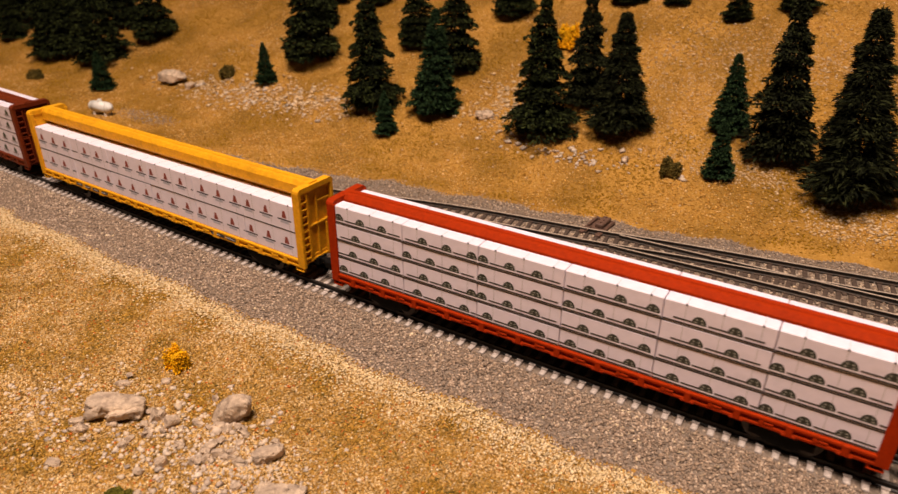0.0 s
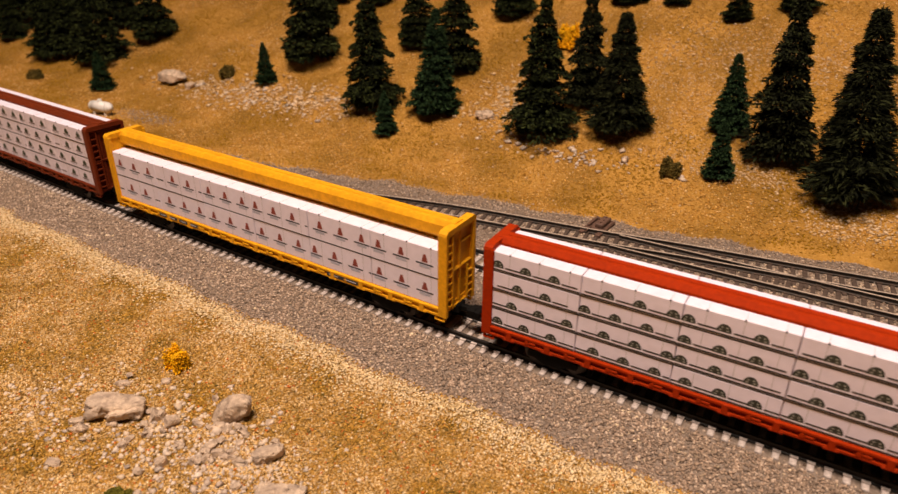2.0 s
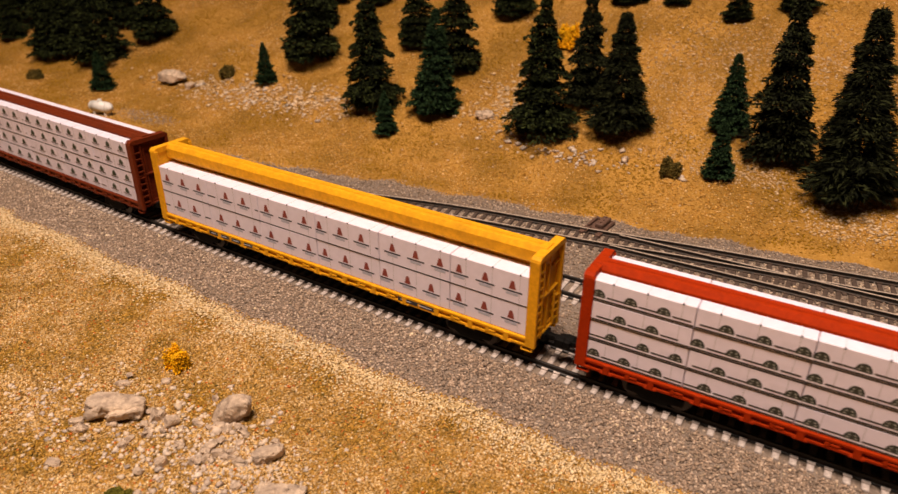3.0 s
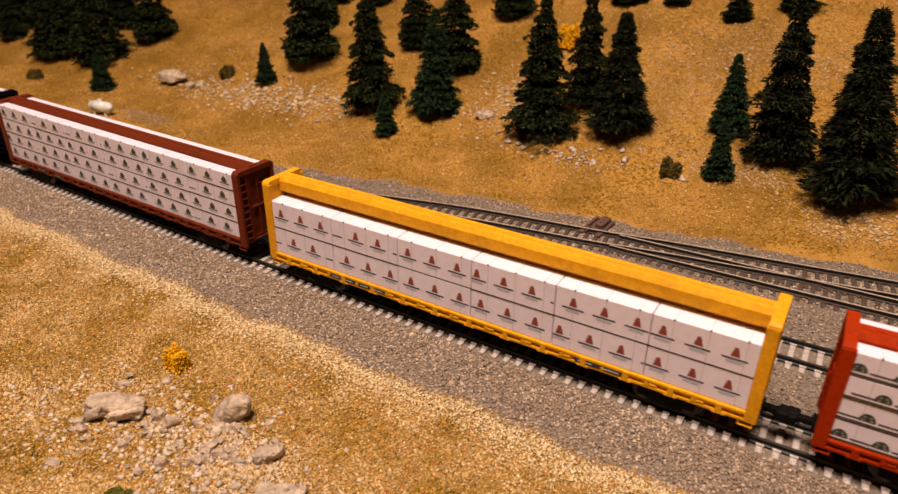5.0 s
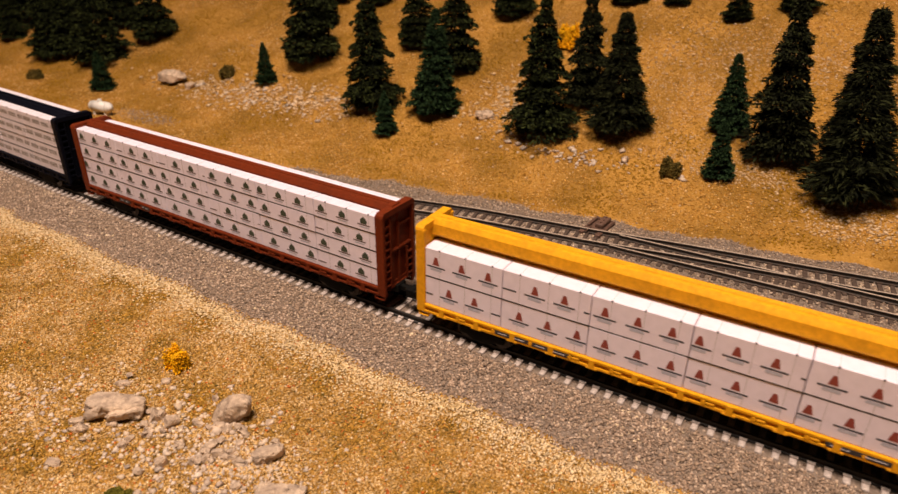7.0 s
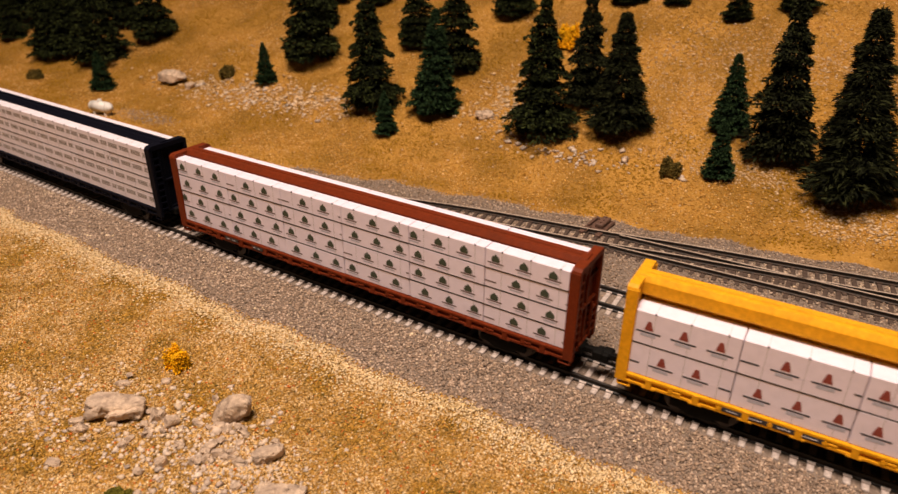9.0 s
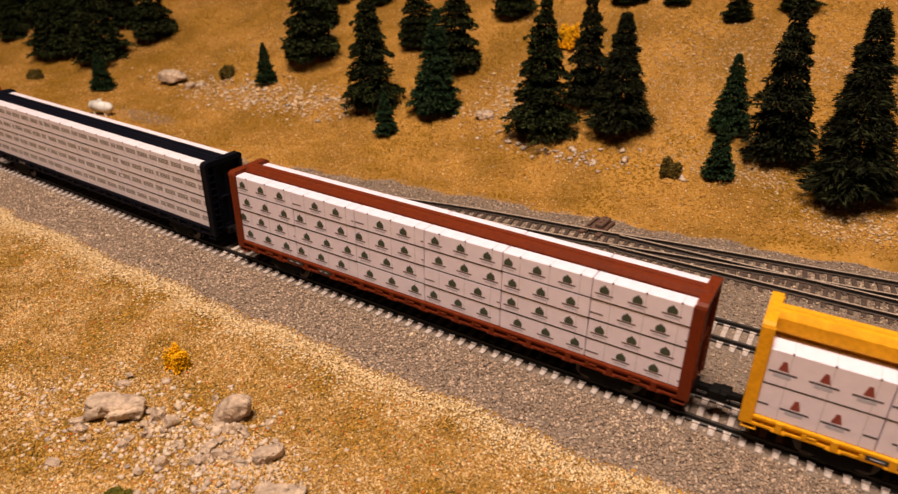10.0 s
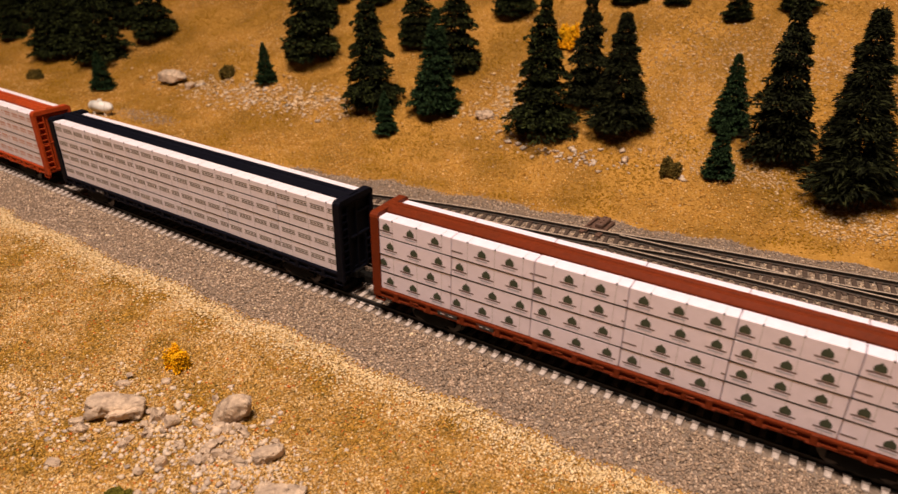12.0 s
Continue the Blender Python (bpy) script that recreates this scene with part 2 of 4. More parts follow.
def granules(name, pos, size, mat, rng, flat=0.75, simple=False):
    """Rough eight-sided (or simpler, four-sided) crumbs at pos (n, 3), about size (n) across."""
    n = len(pos)
    shape, faces = (TETRA, TETRAF) if simple else (OCTA, OCTAF)
    k = len(shape)
    v = shape[None] * (0.55 + 0.7 * rng.random((n, k, 1))) + rng.normal(0, 0.14, (n, k, 3))
    a = rng.normal(size=(n, 4))
    a /= np.linalg.norm(a, axis=1)[:, None]
    w, x, y, z = a.T
    R = np.stack([np.stack([1 - 2 * (y * y + z * z), 2 * (x * y - z * w), 2 * (x * z + y * w)], -1),
                  np.stack([2 * (x * y + z * w), 1 - 2 * (x * x + z * z), 2 * (y * z - x * w)], -1),
                  np.stack([2 * (x * z - y * w), 2 * (y * z + x * w), 1 - 2 * (x * x + y * y)], -1)], 1)
    v = np.einsum("nij,nkj->nki", R, v) * (size[:, None, None] * 0.5)
    v[:, :, 2] *= flat
    v += pos[:, None, :]
    f = faces[None] + (np.arange(n) * k)[:, None, None]
    return numpy_mesh(name, v.reshape(-1, 3), f.reshape(-1, 3), mat)


# ---- the lie of the land ----
BEND, BEND_X = 0.853e-4, -83.3


def track_y(x):
    """The main line lies on a very wide curve."""
    return BEND * (x - BEND_X) ** 2


def smooth01(t):
    t = np.clip(t, 0, 1)
    return t * t * (3 - 2 * t)


def wobble(x, y, size):
    return (np.sin(x / size + 1.3) * np.cos(y / size * 1.17 + 0.4) + np.sin((x + 0.7 * y) / size * 0.61 + 2.1) + np.cos((y - 0.4 * x) / size * 1.73)) / 3


def land(x, y):
    """Height of the scenery: flat by the tracks, a hillside behind, a low front."""
    t = np.maximum(0, y - 95)
    back = 0.42 * (t - 30 * (1 - np.exp(-t / 30)))
    calm = smooth01((y - 100) / 60)
    front = smooth01((-30 - y) / 25)
    return -4.2 + back + calm * (1.8 * wobble(x, y, 22) + 0.8 * wobble(y, x, 9)) + front * (0.12 * wobble(x, y, 23) + 0.1 * wobble(y, x, 6))


def bed_far(x):
    return np.maximum(50, 84 + 0.15 * x + 4.0 * smooth01((x + 90) / 60)) + 1.5 * np.sin(x / 7.0) + 1.2 * np.sin(x / 3.1 + 1)


def bed_near(x):
    return -27 + 0.9 * np.sin(x / 9.0) + 0.6 * np.sin(x / 3.3)


def bed_height(x, dy):
    """The ballast: level round the ties, with sloping shoulders."""
    near = smooth01((dy - bed_near(x)) / 15)
    far = smooth01((bed_far(x) - dy) / 12)
    return -4.4 + 2.4 * np.minimum(near, far)


def strip(xs, ys, height, shift):
    X, Y = np.meshgrid(xs, ys, indexing="ij")
    Yw = Y + (track_y(X) if shift else 0)
    Z = height(X, Y)
    nx, ny = X.shape
    i = np.arange(nx * ny).reshape(nx, ny)
    a, b, c, d = i[:-1, :-1].ravel(), i[1:, :-1].ravel(), i[1:, 1:].ravel(), i[:-1, 1:].ravel()
    return np.stack([X.ravel(), Yw.ravel(), Z.ravel()], 1), np.concatenate([np.stack([a, b, c], 1), np.stack([a, c, d], 1)])


xs = np.concatenate([np.arange(-1100, -480, 20), np.arange(-480, 220, 3.0), np.arange(220, 821, 20)])
ys = np.concatenate([np.arange(-420, -120, 15), np.arange(-120, 320, 3.0), np.arange(320, 681, 15)])
ground = part("ground", numpy_mesh("ground", *strip(xs, ys, land, False), GROUND, True))
tagged(ground, "straw-coloured model scenery with a golden hillside", "ground", kind="structure")
bed = part("ballast_bed", numpy_mesh("ballast_bed", *strip(np.arange(-900, 700, 3.0), np.linspace(-30, 104, 90), lambda x, d: bed_height(x, d), True), BALLASTBED, True))
tagged(bed, "grey-brown crushed stone ballast bed", "ballast", kind="structure")

# ---- the room round the layout ----
def slab(name, x0, x1, y0, y1, z0, z1, mat, label, cat):
    return tagged(part(name, Shape().box(x0, x1, y0, y1, z0, z1), mat), label, cat, kind="structure")


slab("floor", -1700, 1400, -1500, 1000, -1110, -1060, CARPET, "brown carpeted floor of the layout room", "floor")
slab("ceiling", -1700, 1400, -1500, 1000, 1200, 1250, CEILPAINT, "plain grey-brown ceiling of the layout room", "ceiling")
slab("wall_north", -1700, 1400, 900, 1000, -1060, 1200, PLASTER, "plain dull brown wall", "wall")
slab("wall_south", -1700, 1400, -1500, -1400, -1060, 1200, PLASTER, "plain dull brown wall", "wall")
slab("wall_west", -1700, -1600, -1400, 900, -1060, 1200, PLASTER, "plain dull brown wall", "wall")
slab("wall_east", 1300, 1400, -1400, 900, -1060, 1200, PLASTER, "plain dull brown wall", "wall")
base = tagged(new("layout_table"), "brown wooden base under the model layout", "table")
part("fascia", Shape().box(-1102, 822, -440, -421, -120, -3.0, 1.0), WOOD, base)
part("fascia", Shape().box(-1102, 822, 681, 700, -120, 250, 1.0), WOOD, base)
part("base_board", Shape().box(-1100, 820, -421, 681, -60, -40), WOOD, base)
for lx in (-1060, 780):
    for ly in (-400, 640):
        part("leg", Shape().box(lx - 30, lx + 30, ly - 20, ly + 20, -1060, -60, 2), WOOD, base)
lamp = tagged(new("ceiling_light"), "square panel lamp with a warm diffuser hung from the ceiling", "lamp")
part("frame", Shape().box(-60, 240, LAMP_Y - 150, LAMP_Y + 150, 862, 890, 3), CEILPAINT, lamp)
for hx, hy in ((-40, LAMP_Y - 130), (220, LAMP_Y - 130), (-40, LAMP_Y + 130), (220, LAMP_Y + 130)):
    part("hanger_rod", Shape().cyl((hx, hy), "z", 3, 889, 1200, 8), CEILPAINT, lamp)
part("diffuser", Shape().box(-48, 228, LAMP_Y - 138, LAMP_Y + 138, 852, 862, 1), PANEL, lamp)


# ---- tracks ----
RAIL_OUT = [(-0.6, -1.6), (0.6, -1.6), (0.6, -1.4), (0.18, -1.2), (0.18, -0.5), (0.33, -0.4), (0.33, -0.05), (0.26, 0.0), (-0.26, 0.0), (-0.33, -0.05), (-0.33, -0.4), (-0.18, -0.5), (-0.18, -1.2), (-0.6, -1.4)]


def rail_shape(path, section=RAIL_OUT):
    """The rail's section swept along a list of (x, y)."""
    s, n = Shape(), len(section)
    v, f = [], []
    for i, (x, y) in enumerate(path):
        x0, y0 = path[max(0, i - 1)]
        x1, y1 = path[min(len(path) - 1, i + 1)]
        l = math.hypot(x1 - x0, y1 - y0)
        nx, ny = -(y1 - y0) / l, (x1 - x0) / l
        v += [(x + nx * u, y + ny * u, w) for u, w in section]
        if i:
            f += [((i - 1) * n + k, (i - 1) * n + (k + 1) % n, i * n + (k + 1) % n, i * n + k) for k in range(n)]
    f += [tuple(range(n)), tuple(range((len(path) - 1) * n, len(path) * n))]
    return s.add(v, f)


def lay_track(label, rail_mat, centre, x0, x1, tie_mat, pitch, tie_len, tie_wide, rng, sunk=0.0, worn=False):
    track = tagged(new("railway_track"), label, "track", group="model tracks")
    steps = np.arange(x0, x1 + 1, 8.0)
    for side in (-4.75, 4.75):
        path = [(float(x), float(centre(x) + side)) for x in steps]
        rail = part("rail", rail_shape(path), rail_mat, track)
        if worn:
            # Thin pale strip: the polished head and its painted highlight.
            part("rail_head", rail_shape(path, [(-0.3, -0.02), (0.3, -0.02), (0.26, 0.06), (-0.26, 0.06)]), STEEL, rail, "polished top of the rail with its highlight painted in pale")
    s = Shape().box(-tie_wide / 2, tie_wide / 2, -tie_len / 2, tie_len / 2, -3.6, -1.35, 0.2)
    for q in (-4.75, 4.75):
        s.box(-tie_wide / 2 - 0.1, tie_wide / 2 + 0.1, q - 1.35, q - 0.6, -1.4, -1.05).box(-tie_wide / 2 - 0.1, tie_wide / 2 + 0.1, q + 0.6, q + 1.35, -1.4, -1.05)
    me = s.mesh("tie", tie_mat)
    x = x0
    while x < x1:
        slope = (centre(x + 1) - centre(x - 1)) / 2
        part("tie", me, tie_mat, track, at=mmpose(x, float(centre(x)), -sunk, 0, 0, math.degrees(math.atan(slope)) + rng.normal(0, 0.5)))
        x += pitch
    return track


rng = np.random.default_rng(5)
lay_track("main line track with dark rails and pale ties", RAILDARK, track_y, -520, 300, TIEPALE, 3.46, 16.0, 1.5, rng)
lay_track("second main line track with dark rails and pale ties", RAILDARK, lambda x: track_y(x) + 35.9, -520, 300, TIEPALE, 3.46, 16.0, 1.5, rng)


def siding_y(x):
    """The siding leaves the second line and swings away to the hill side."""
    return track_y(x) + 36 + 33.4 * smooth01((x + 120) / 172) + 0.1 * np.maximum(0, x - 30) * smooth01((x - 30) / 60) + np.maximum(0, x - 30) * 0.045


def stub_y(x):
    return siding_y(np.minimum(x, 62.0)) + 0.05 * np.maximum(0, x - 62.0)


lay_track("weathered siding track with brown ties and a turnout", RAILBROWN, siding_y, -118, 300, TIEBROWN, 3.5, 16.0, 1.45, rng, 0.0, True)
lay_track("weathered turnout branch with brown ties", RAILBROWN, stub_y, 67.5, 300, TIEBROWN, 3.5, 16.0, 1.45, rng, 0.09, True)


def ground_throw(x, y, turn):
    thing = tagged(new("switch_machine"), "brown switch throw box on two long ties beside the siding", "switch")
    thing.matrix_basis = mmpose(x, y, -2.4, 0, 0, turn)
    for q in (-3.1, 3.1):
        part("tie", Shape().box(q - 0.9, q + 0.9, -3, 11.5, 0.3, 1.7, 0.15), RUST, thing)
    part("base_plate", Shape().box(-3.6, 3.6, 0.8, 11.0, 1.5, 1.9, 0.1), RUST, thing)
    box = part("box", Shape().box(-0.2, 2.9, 2.2, 10.2, 1.9, 3.6, 0.35), RUST, thing)
    for v in (3.6, 6.2, 8.8):
        part("rivet", Shape().cyl((1.35, v), "z", 0.45, 3.5, 3.95, 8), RUST, box)
    part("crank", Shape().box(-2.9, -1.9, 1.6, 10.0, 1.85, 3.0, 0.2).box(-2.9, -0.1, 9.0, 10.0, 1.85, 2.8, 0.2), RUST, thing)
    part("throw_bar", Shape().cyl((-1.2, 2.2), "y", 0.25, -3.2, 1.6, 8), RUST, thing)
    return thing


ground_throw(57.5, 79, -2)


# ---- loose scenery material ----
def scatter(name, label, cat, mat, xr, yr, n, size, height, keep, shift, rng, lift=0.25, flat=0.75, simple=False):
    x, y = rng.uniform(*xr, n), rng.uniform(*yr, n)
    ok = keep(x, y)
    x, y = x[ok], y[ok]
    s = rng.uniform(size[0], size[1], len(x)) * rng.choice([0.7, 1.0, 1.0, 1.25], len(x))
    z = height(x, y) + s * lift * rng.uniform(0.2, 1.2, len(x))
    pos = np.stack([x, y + (track_y(x) if shift else 0), z], 1)
    return tagged(part(name, granules(name, pos, s, mat, rng, flat, simple)), label, cat, kind="stuff")


def off_ties(x, d):
    """Ballast lies thin over the ties and clear of the rails."""
    on = np.zeros(len(x), bool)
    for c in (0.0, 35.9):
        on |= np.abs(d - c) < 8.4
    on |= (x > -110) & (np.abs(d - (siding_y(x) - track_y(x))) < 7.6) & (np.mod(x + 118 + 0.75, 3.5) < 1.7)
    return ~on


rng = np.random.default_rng(11)
scatter("ballast_stones", "loose grey ballast stones along the main line", "ballast", BALLAST, (-235, 175), (-29, -8.2), 46000, (0.55, 1.02), bed_height,
        lambda x, d: d > bed_near(x) + rng.normal(0, 1.0, len(x)), True, rng)
scatter("ballast_stones", "loose grey ballast stones between the tracks", "ballast", BALLAST, (-300, 175), (-8.2, 104), 88000, (0.55, 1.02), bed_height,
        lambda x, d: (d < bed_far(x) + rng.normal(0, 1.5, len(x))) & off_ties(x, d), True, rng)
scatter("ballast_stones", "loose grey ballast stones in the cribs", "ballast", BALLAST, (-235, 175), (-8.3, 44.3), 16000, (0.6, 1.0), lambda x, d: bed_height(x, d) - 0.15,
        lambda x, d: (~off_ties(x, d)) & (np.mod(x + 520 + 0.8, 3.46) > 1.7), True, rng, 0.1)
scatter("ballast_stones", "pale ballast stones between the siding's brown ties", "ballast", RUBBLE, (-110, 175), (36, 110), 26000, (0.55, 0.95), lambda x, d: bed_height(x, d) + 0.05,
        lambda x, d: (np.abs(d - (siding_y(x) - track_y(x))) < 7.4) & (np.mod(x + 118 + 0.75, 3.5) > 1.9), True, rng, 0.1)
scatter("foam_granules", "straw and ochre ground foam in front of the track", "ground cover", FOAM, (-190, 150), (-115, -22), 290000, (0.42, 0.88), land,
        lambda x, y: (y > -112 - 0.51 * x) & (y > -112 + 0.64 * x) & (y - track_y(x) < bed_near(x) + rng.normal(0, 1.3, len(x))), False, rng, 0.2, 0.6, True)
scatter("pale_straw_edge", "pale straw granules along the edge of the ballast", "ground cover", EDGEFOAM, (-260, 150), (-44, -22), 80000, (0.45, 0.9), lambda x, y: land(x, y) + 0.2,
        lambda x, y: (y - track_y(x) < bed_near(x) + rng.normal(0, 1.0, len(x))) & (bed_near(x) - (y - track_y(x)) < np.abs(rng.normal(0, 5.5, len(x)))), False, rng, 0.2, 0.6, True)
scatter("hill_foam", "golden ground foam on the hillside", "ground cover", HILLFOAM, (-560, 190), (62, 330), 280000, (0.55, 1.25), land,
        lambda x, y: (y - track_y(x) > bed_far(x) + rng.normal(0, 1.6, len(x))) & (y < 268 + 0.124 * x) & (y > -0.55 * x - 135), False, rng, 0.14, 0.5, True)


def rubble_patch(cx, cy, rx, ry, n, size, rng, label="pale rock rubble on the golden slope", mat=RUBBLE):
    x, y = rng.normal(cx, rx * 0.5, n), rng.normal(cy, ry * 0.5, n)
    s = rng.uniform(size[0], size[1], n) * rng.choice([0.6, 0.8, 1.0, 1.5], n)
    pos = np.stack([x, y, land(x, y) + s * 0.12], 1)
    return tagged(part("rubble", granules("rubble", pos, s, mat, rng, 0.6)), label, "rubble", kind="stuff")


rubble_patch(-199, 130, 50, 18, 560, (1.0, 2.8), rng, mat=HILLCHIP)
rubble_patch(-134, 136, 44, 18, 640, (1.0, 2.9), rng, mat=HILLCHIP)
rubble_patch(-165, 133, 60, 14, 170, (1.4, 3.2), rng)
rubble_patch(-26, 164, 20, 30, 430, (1.0, 2.5), rng, mat=HILLCHIP)
rubble_patch(18, 137, 40, 8, 110, (1.4, 3.0), rng)
rubble_patch(90, 228, 90, 34, 2600, (0.6, 1.5), rng, "tan stone chips scattered on the slope", HILLCHIP)
rubble_patch(-215, 168, 50, 20, 170, (0.8, 1.8), rng, "tan stone chips scattered on the slope", HILLCHIP)
rubble_patch(96, 147, 26, 10, 520, (0.5, 1.3), rng, "tan stone chips scattered on the slope", HILLCHIP)
rubble_patch(137, 131, 24, 12, 760, (0.5, 1.5), rng, "tan stone chips scattered on the slope", HILLCHIP)
rubble_patch(130, 122, 18, 3, 90, (0.5, 0.95), rng, "tan stone chips scattered on the slope", HILLCHIP)
rubble_patch(-60, 120, 220, 30, 260, (0.5, 1.1), rng, "tan stone chips scattered on the slope", HILLCHIP)
rubble_patch(62, 186, 46, 34, 1800, (0.5, 1.1), rng, "tan stone chips scattered on the slope", HILLCHIP)
rubble_patch(84, 150, 40, 12, 900, (0.45, 0.95), rng, "tan stone chips scattered on the slope", HILLCHIP)
rubble_patch(22, -69, 26, 16, 45, (1.4, 2.4), rng, "pale pebbles round the rocks")
rubble_patch(24, -70, 32, 16, 1000, (0.7, 1.6), rng, "small pale stones on the straw foam")
rubble_patch(-8, -80, 26, 14, 420, (0.6, 1.4), rng, "small pale stones on the straw foam")
rubble_patch(44, -70, 20, 12, 800, (0.5, 1.1), rng, "small pale stones on the straw foam")


scatter("gravel_patch", "grey gravel patch beside the gas tank", "gravel", BALLAST, (-236, -176), (70, 96), 2600, (0.5, 0.9), land,
        lambda x, y: ((x + 206) / 28) ** 2 + ((y - 82) / 9) ** 2 < rng.uniform(0.3, 1.1, len(x)), False, rng)


# ---- rocks ----
def hull_blob(seed, sx, sy, sz, flat=1.0, lean=0.0, count=16):
    """An angular stone: the hull of points strewn over a squared-off ellipsoid; lean pushes its top along x."""
    rr = random.Random(seed * 7 + 3)
    bm = bmesh.new()
    for k in range(count):
        d = Vector((rr.gauss(0, 1), rr.gauss(0, 1), rr.gauss(0, 0.8))).normalized()
        p = Vector([math.copysign(abs(c) ** 0.72, c) for c in d]) * rr.uniform(0.82, 1.0)
        z = max(-0.6, min(flat, p.z))
        bm.verts.new((p.x * sx + lean * z * sx, p.y * sy, z * sz))
    res = bmesh.ops.convex_hull(bm, input=list(bm.verts))
    bmesh.ops.delete(bm, geom=list({v for v in res["geom_interior"] + res["geom_unused"] if isinstance(v, bmesh.types.BMVert)}), context="VERTS")
    if sx > 1.3:
        bmesh.ops.bevel(bm, geom=list(bm.edges), offset=0.11 * sy, segments=2, affect="EDGES", clamp_overlap=True)
    if sx > 2.4:
        bmesh.ops.triangulate(bm, faces=list(bm.faces))
        for _ in range(2 if sx < 4 else 3):
            long = [e for e in bm.edges if e.calc_length() > 0.45]
            bmesh.ops.subdivide_edges(bm, edges=long, cuts=1)
            bmesh.ops.triangulate(bm, faces=list(bm.faces))
        bm.normal_update()
        off = Vector((seed * 3.1, seed * 1.7, seed * 0.9))
        shift = [(v, v.normal * (0.38 * noise.noise(v.co * 0.55 + off) + 0.2 * noise.noise(v.co * 1.3 + off) + 0.09 * noise.noise(v.co * 3.4 + off))) for v in bm.verts]
        for v, m in shift:
            v.co += m
    return bm


def rock(x, y, sx, sy, sz, turn, seed, label="weathered pale grey rock on the straw foam", flat=1.0, lean=0.0, extra=()):
    """extra: further lumps grown together with the rock, (dx, dy, dz, sx, sy, sz, seed)."""
    s = Shape().from_bm(hull_blob(seed, sx, sy, sz, flat, lean, 22 if sx > 4 else 15))
    for dx, dy, dz, ex, ey, ez, es in extra:
        bm = hull_blob(es, ex, ey, ez)
        bmesh.ops.translate(bm, verts=list(bm.verts), vec=(dx, dy, dz))
        s.from_bm(bm)
    ob = part("rock", s, STONE, smooth=sx > 2.4)
    ob.matrix_basis = mmpose(x, y, float(land(x, y)) + 0.42 * sz, 0, 0, turn)
    return tagged(ob, label, "rock", group="rocks")


rock(0.2, -72.4, 8.2, 3.6, 4.6, 31, 21, "large flat pale grey rock with a broken front face", 0.55, 0.0,
     ((2.4, -2.0, 0.4, 4.6, 2.4, 2.5, 33), (-3.6, -1.5, 0.1, 3.6, 2.4, 2.6, 34), (0.4, -3.6, -1.6, 1.6, 1.1, 1.0, 35)))
rock(23.8, -58.3, 4.9, 2.8, 5.0, 36, 23, "pointed pale grey rock leaning over pebbles", 1.0, 0.55, ((2.6, 0.2, 0.6, 2.4, 2.0, 2.9, 36),))
rock(29.4, -60.2, 3.0, 1.35, 1.5, -8, 3, "long rounded stone leaning beside a pointed rock")
rock(23.5, -62.2, 1.7, 1.2, 1.2, 20, 31)
rock(26.4, -62.0, 1.5, 1.2, 1.2, 50, 32)
rock(51, -69.5, 7.2, 3.6, 2.0, 30, 4, "broad pale rock half sunk in the foam", 0.6)
rock(22.5, -77, 2.0, 1.6, 2.0, 70, 5, "rounded pale stone on the straw foam")
rock(40.7, -62.8, 4.2, 2.4, 2.8, 66, 6, "blunt pale block of stone among pebbles", 0.7)
rock(27.4, -68, 2.2, 1.4, 1.6, 60, 8)
rock(36.8, -67.3, 2.5, 1.4, 1.3, -10, 17)
rock(-2.6, -80.4, 2.8, 1.7, 2.0, 20, 18)
rock(-8.7, -65, 2.2, 1.3, 1.2, 30, 19)
rock(-0.5, -58.4, 1.8, 1.0, 1.2, 30, 20)
rock(9.2, -68.4, 2.2, 1.6, 2.6, 100, 9)
rock(14, -67.6, 2.3, 1.5, 2.4, 80, 10)
rock(-5, -79.5, 1.9, 1.4, 1.5, 40, 7)
rock(3.4, -90.0, 2.0, 1.4, 1.4, 15, 15)
rock(24, -61.5, 1.7, 1.2, 1.3, 15, 16)
rock(-239, 127, 10.0, 6.5, 6.2, 25, 11, "large pale boulder on the golden slope")
rock(-30, 150, 5.6, 3.6, 3.4, 20, 12, "pale boulder between the fir trees")
rock(46, 141, 2.0, 1.6, 1.6, 0, 13, "small white stone below the fir trees")
rock(-222, 126, 4, 3, 3, 50, 14, "pale boulder on the golden slope")
for k in range(30):
    rr = random.Random(70 + k)
    a, b = rr.uniform(-10, 10), rr.gauss(0, 3.2)
    base_x, base_y = ((13, -69.5), (34, -66.5))[k % 2]
    rock(base_x + 0.84 * a + 0.54 * b, base_y + 0.54 * a - 0.84 * b, rr.uniform(0.9, 1.7), rr.uniform(0.7, 1.2), rr.uniform(0.8, 1.5), rr.uniform(0, 180), 20 + k % 7, "small angular grey stone among the pebbles")
for k in range(9):
    rr = random.Random(40 + k)
    rock(rr.uniform(-12, 48), rr.uniform(-86, -52), rr.uniform(0.9, 1.7), rr.uniform(0.8, 1.3), rr.uniform(0.8, 1.4), rr.uniform(0, 180), 20 + k % 5, "small pale grey stone on the straw foam")


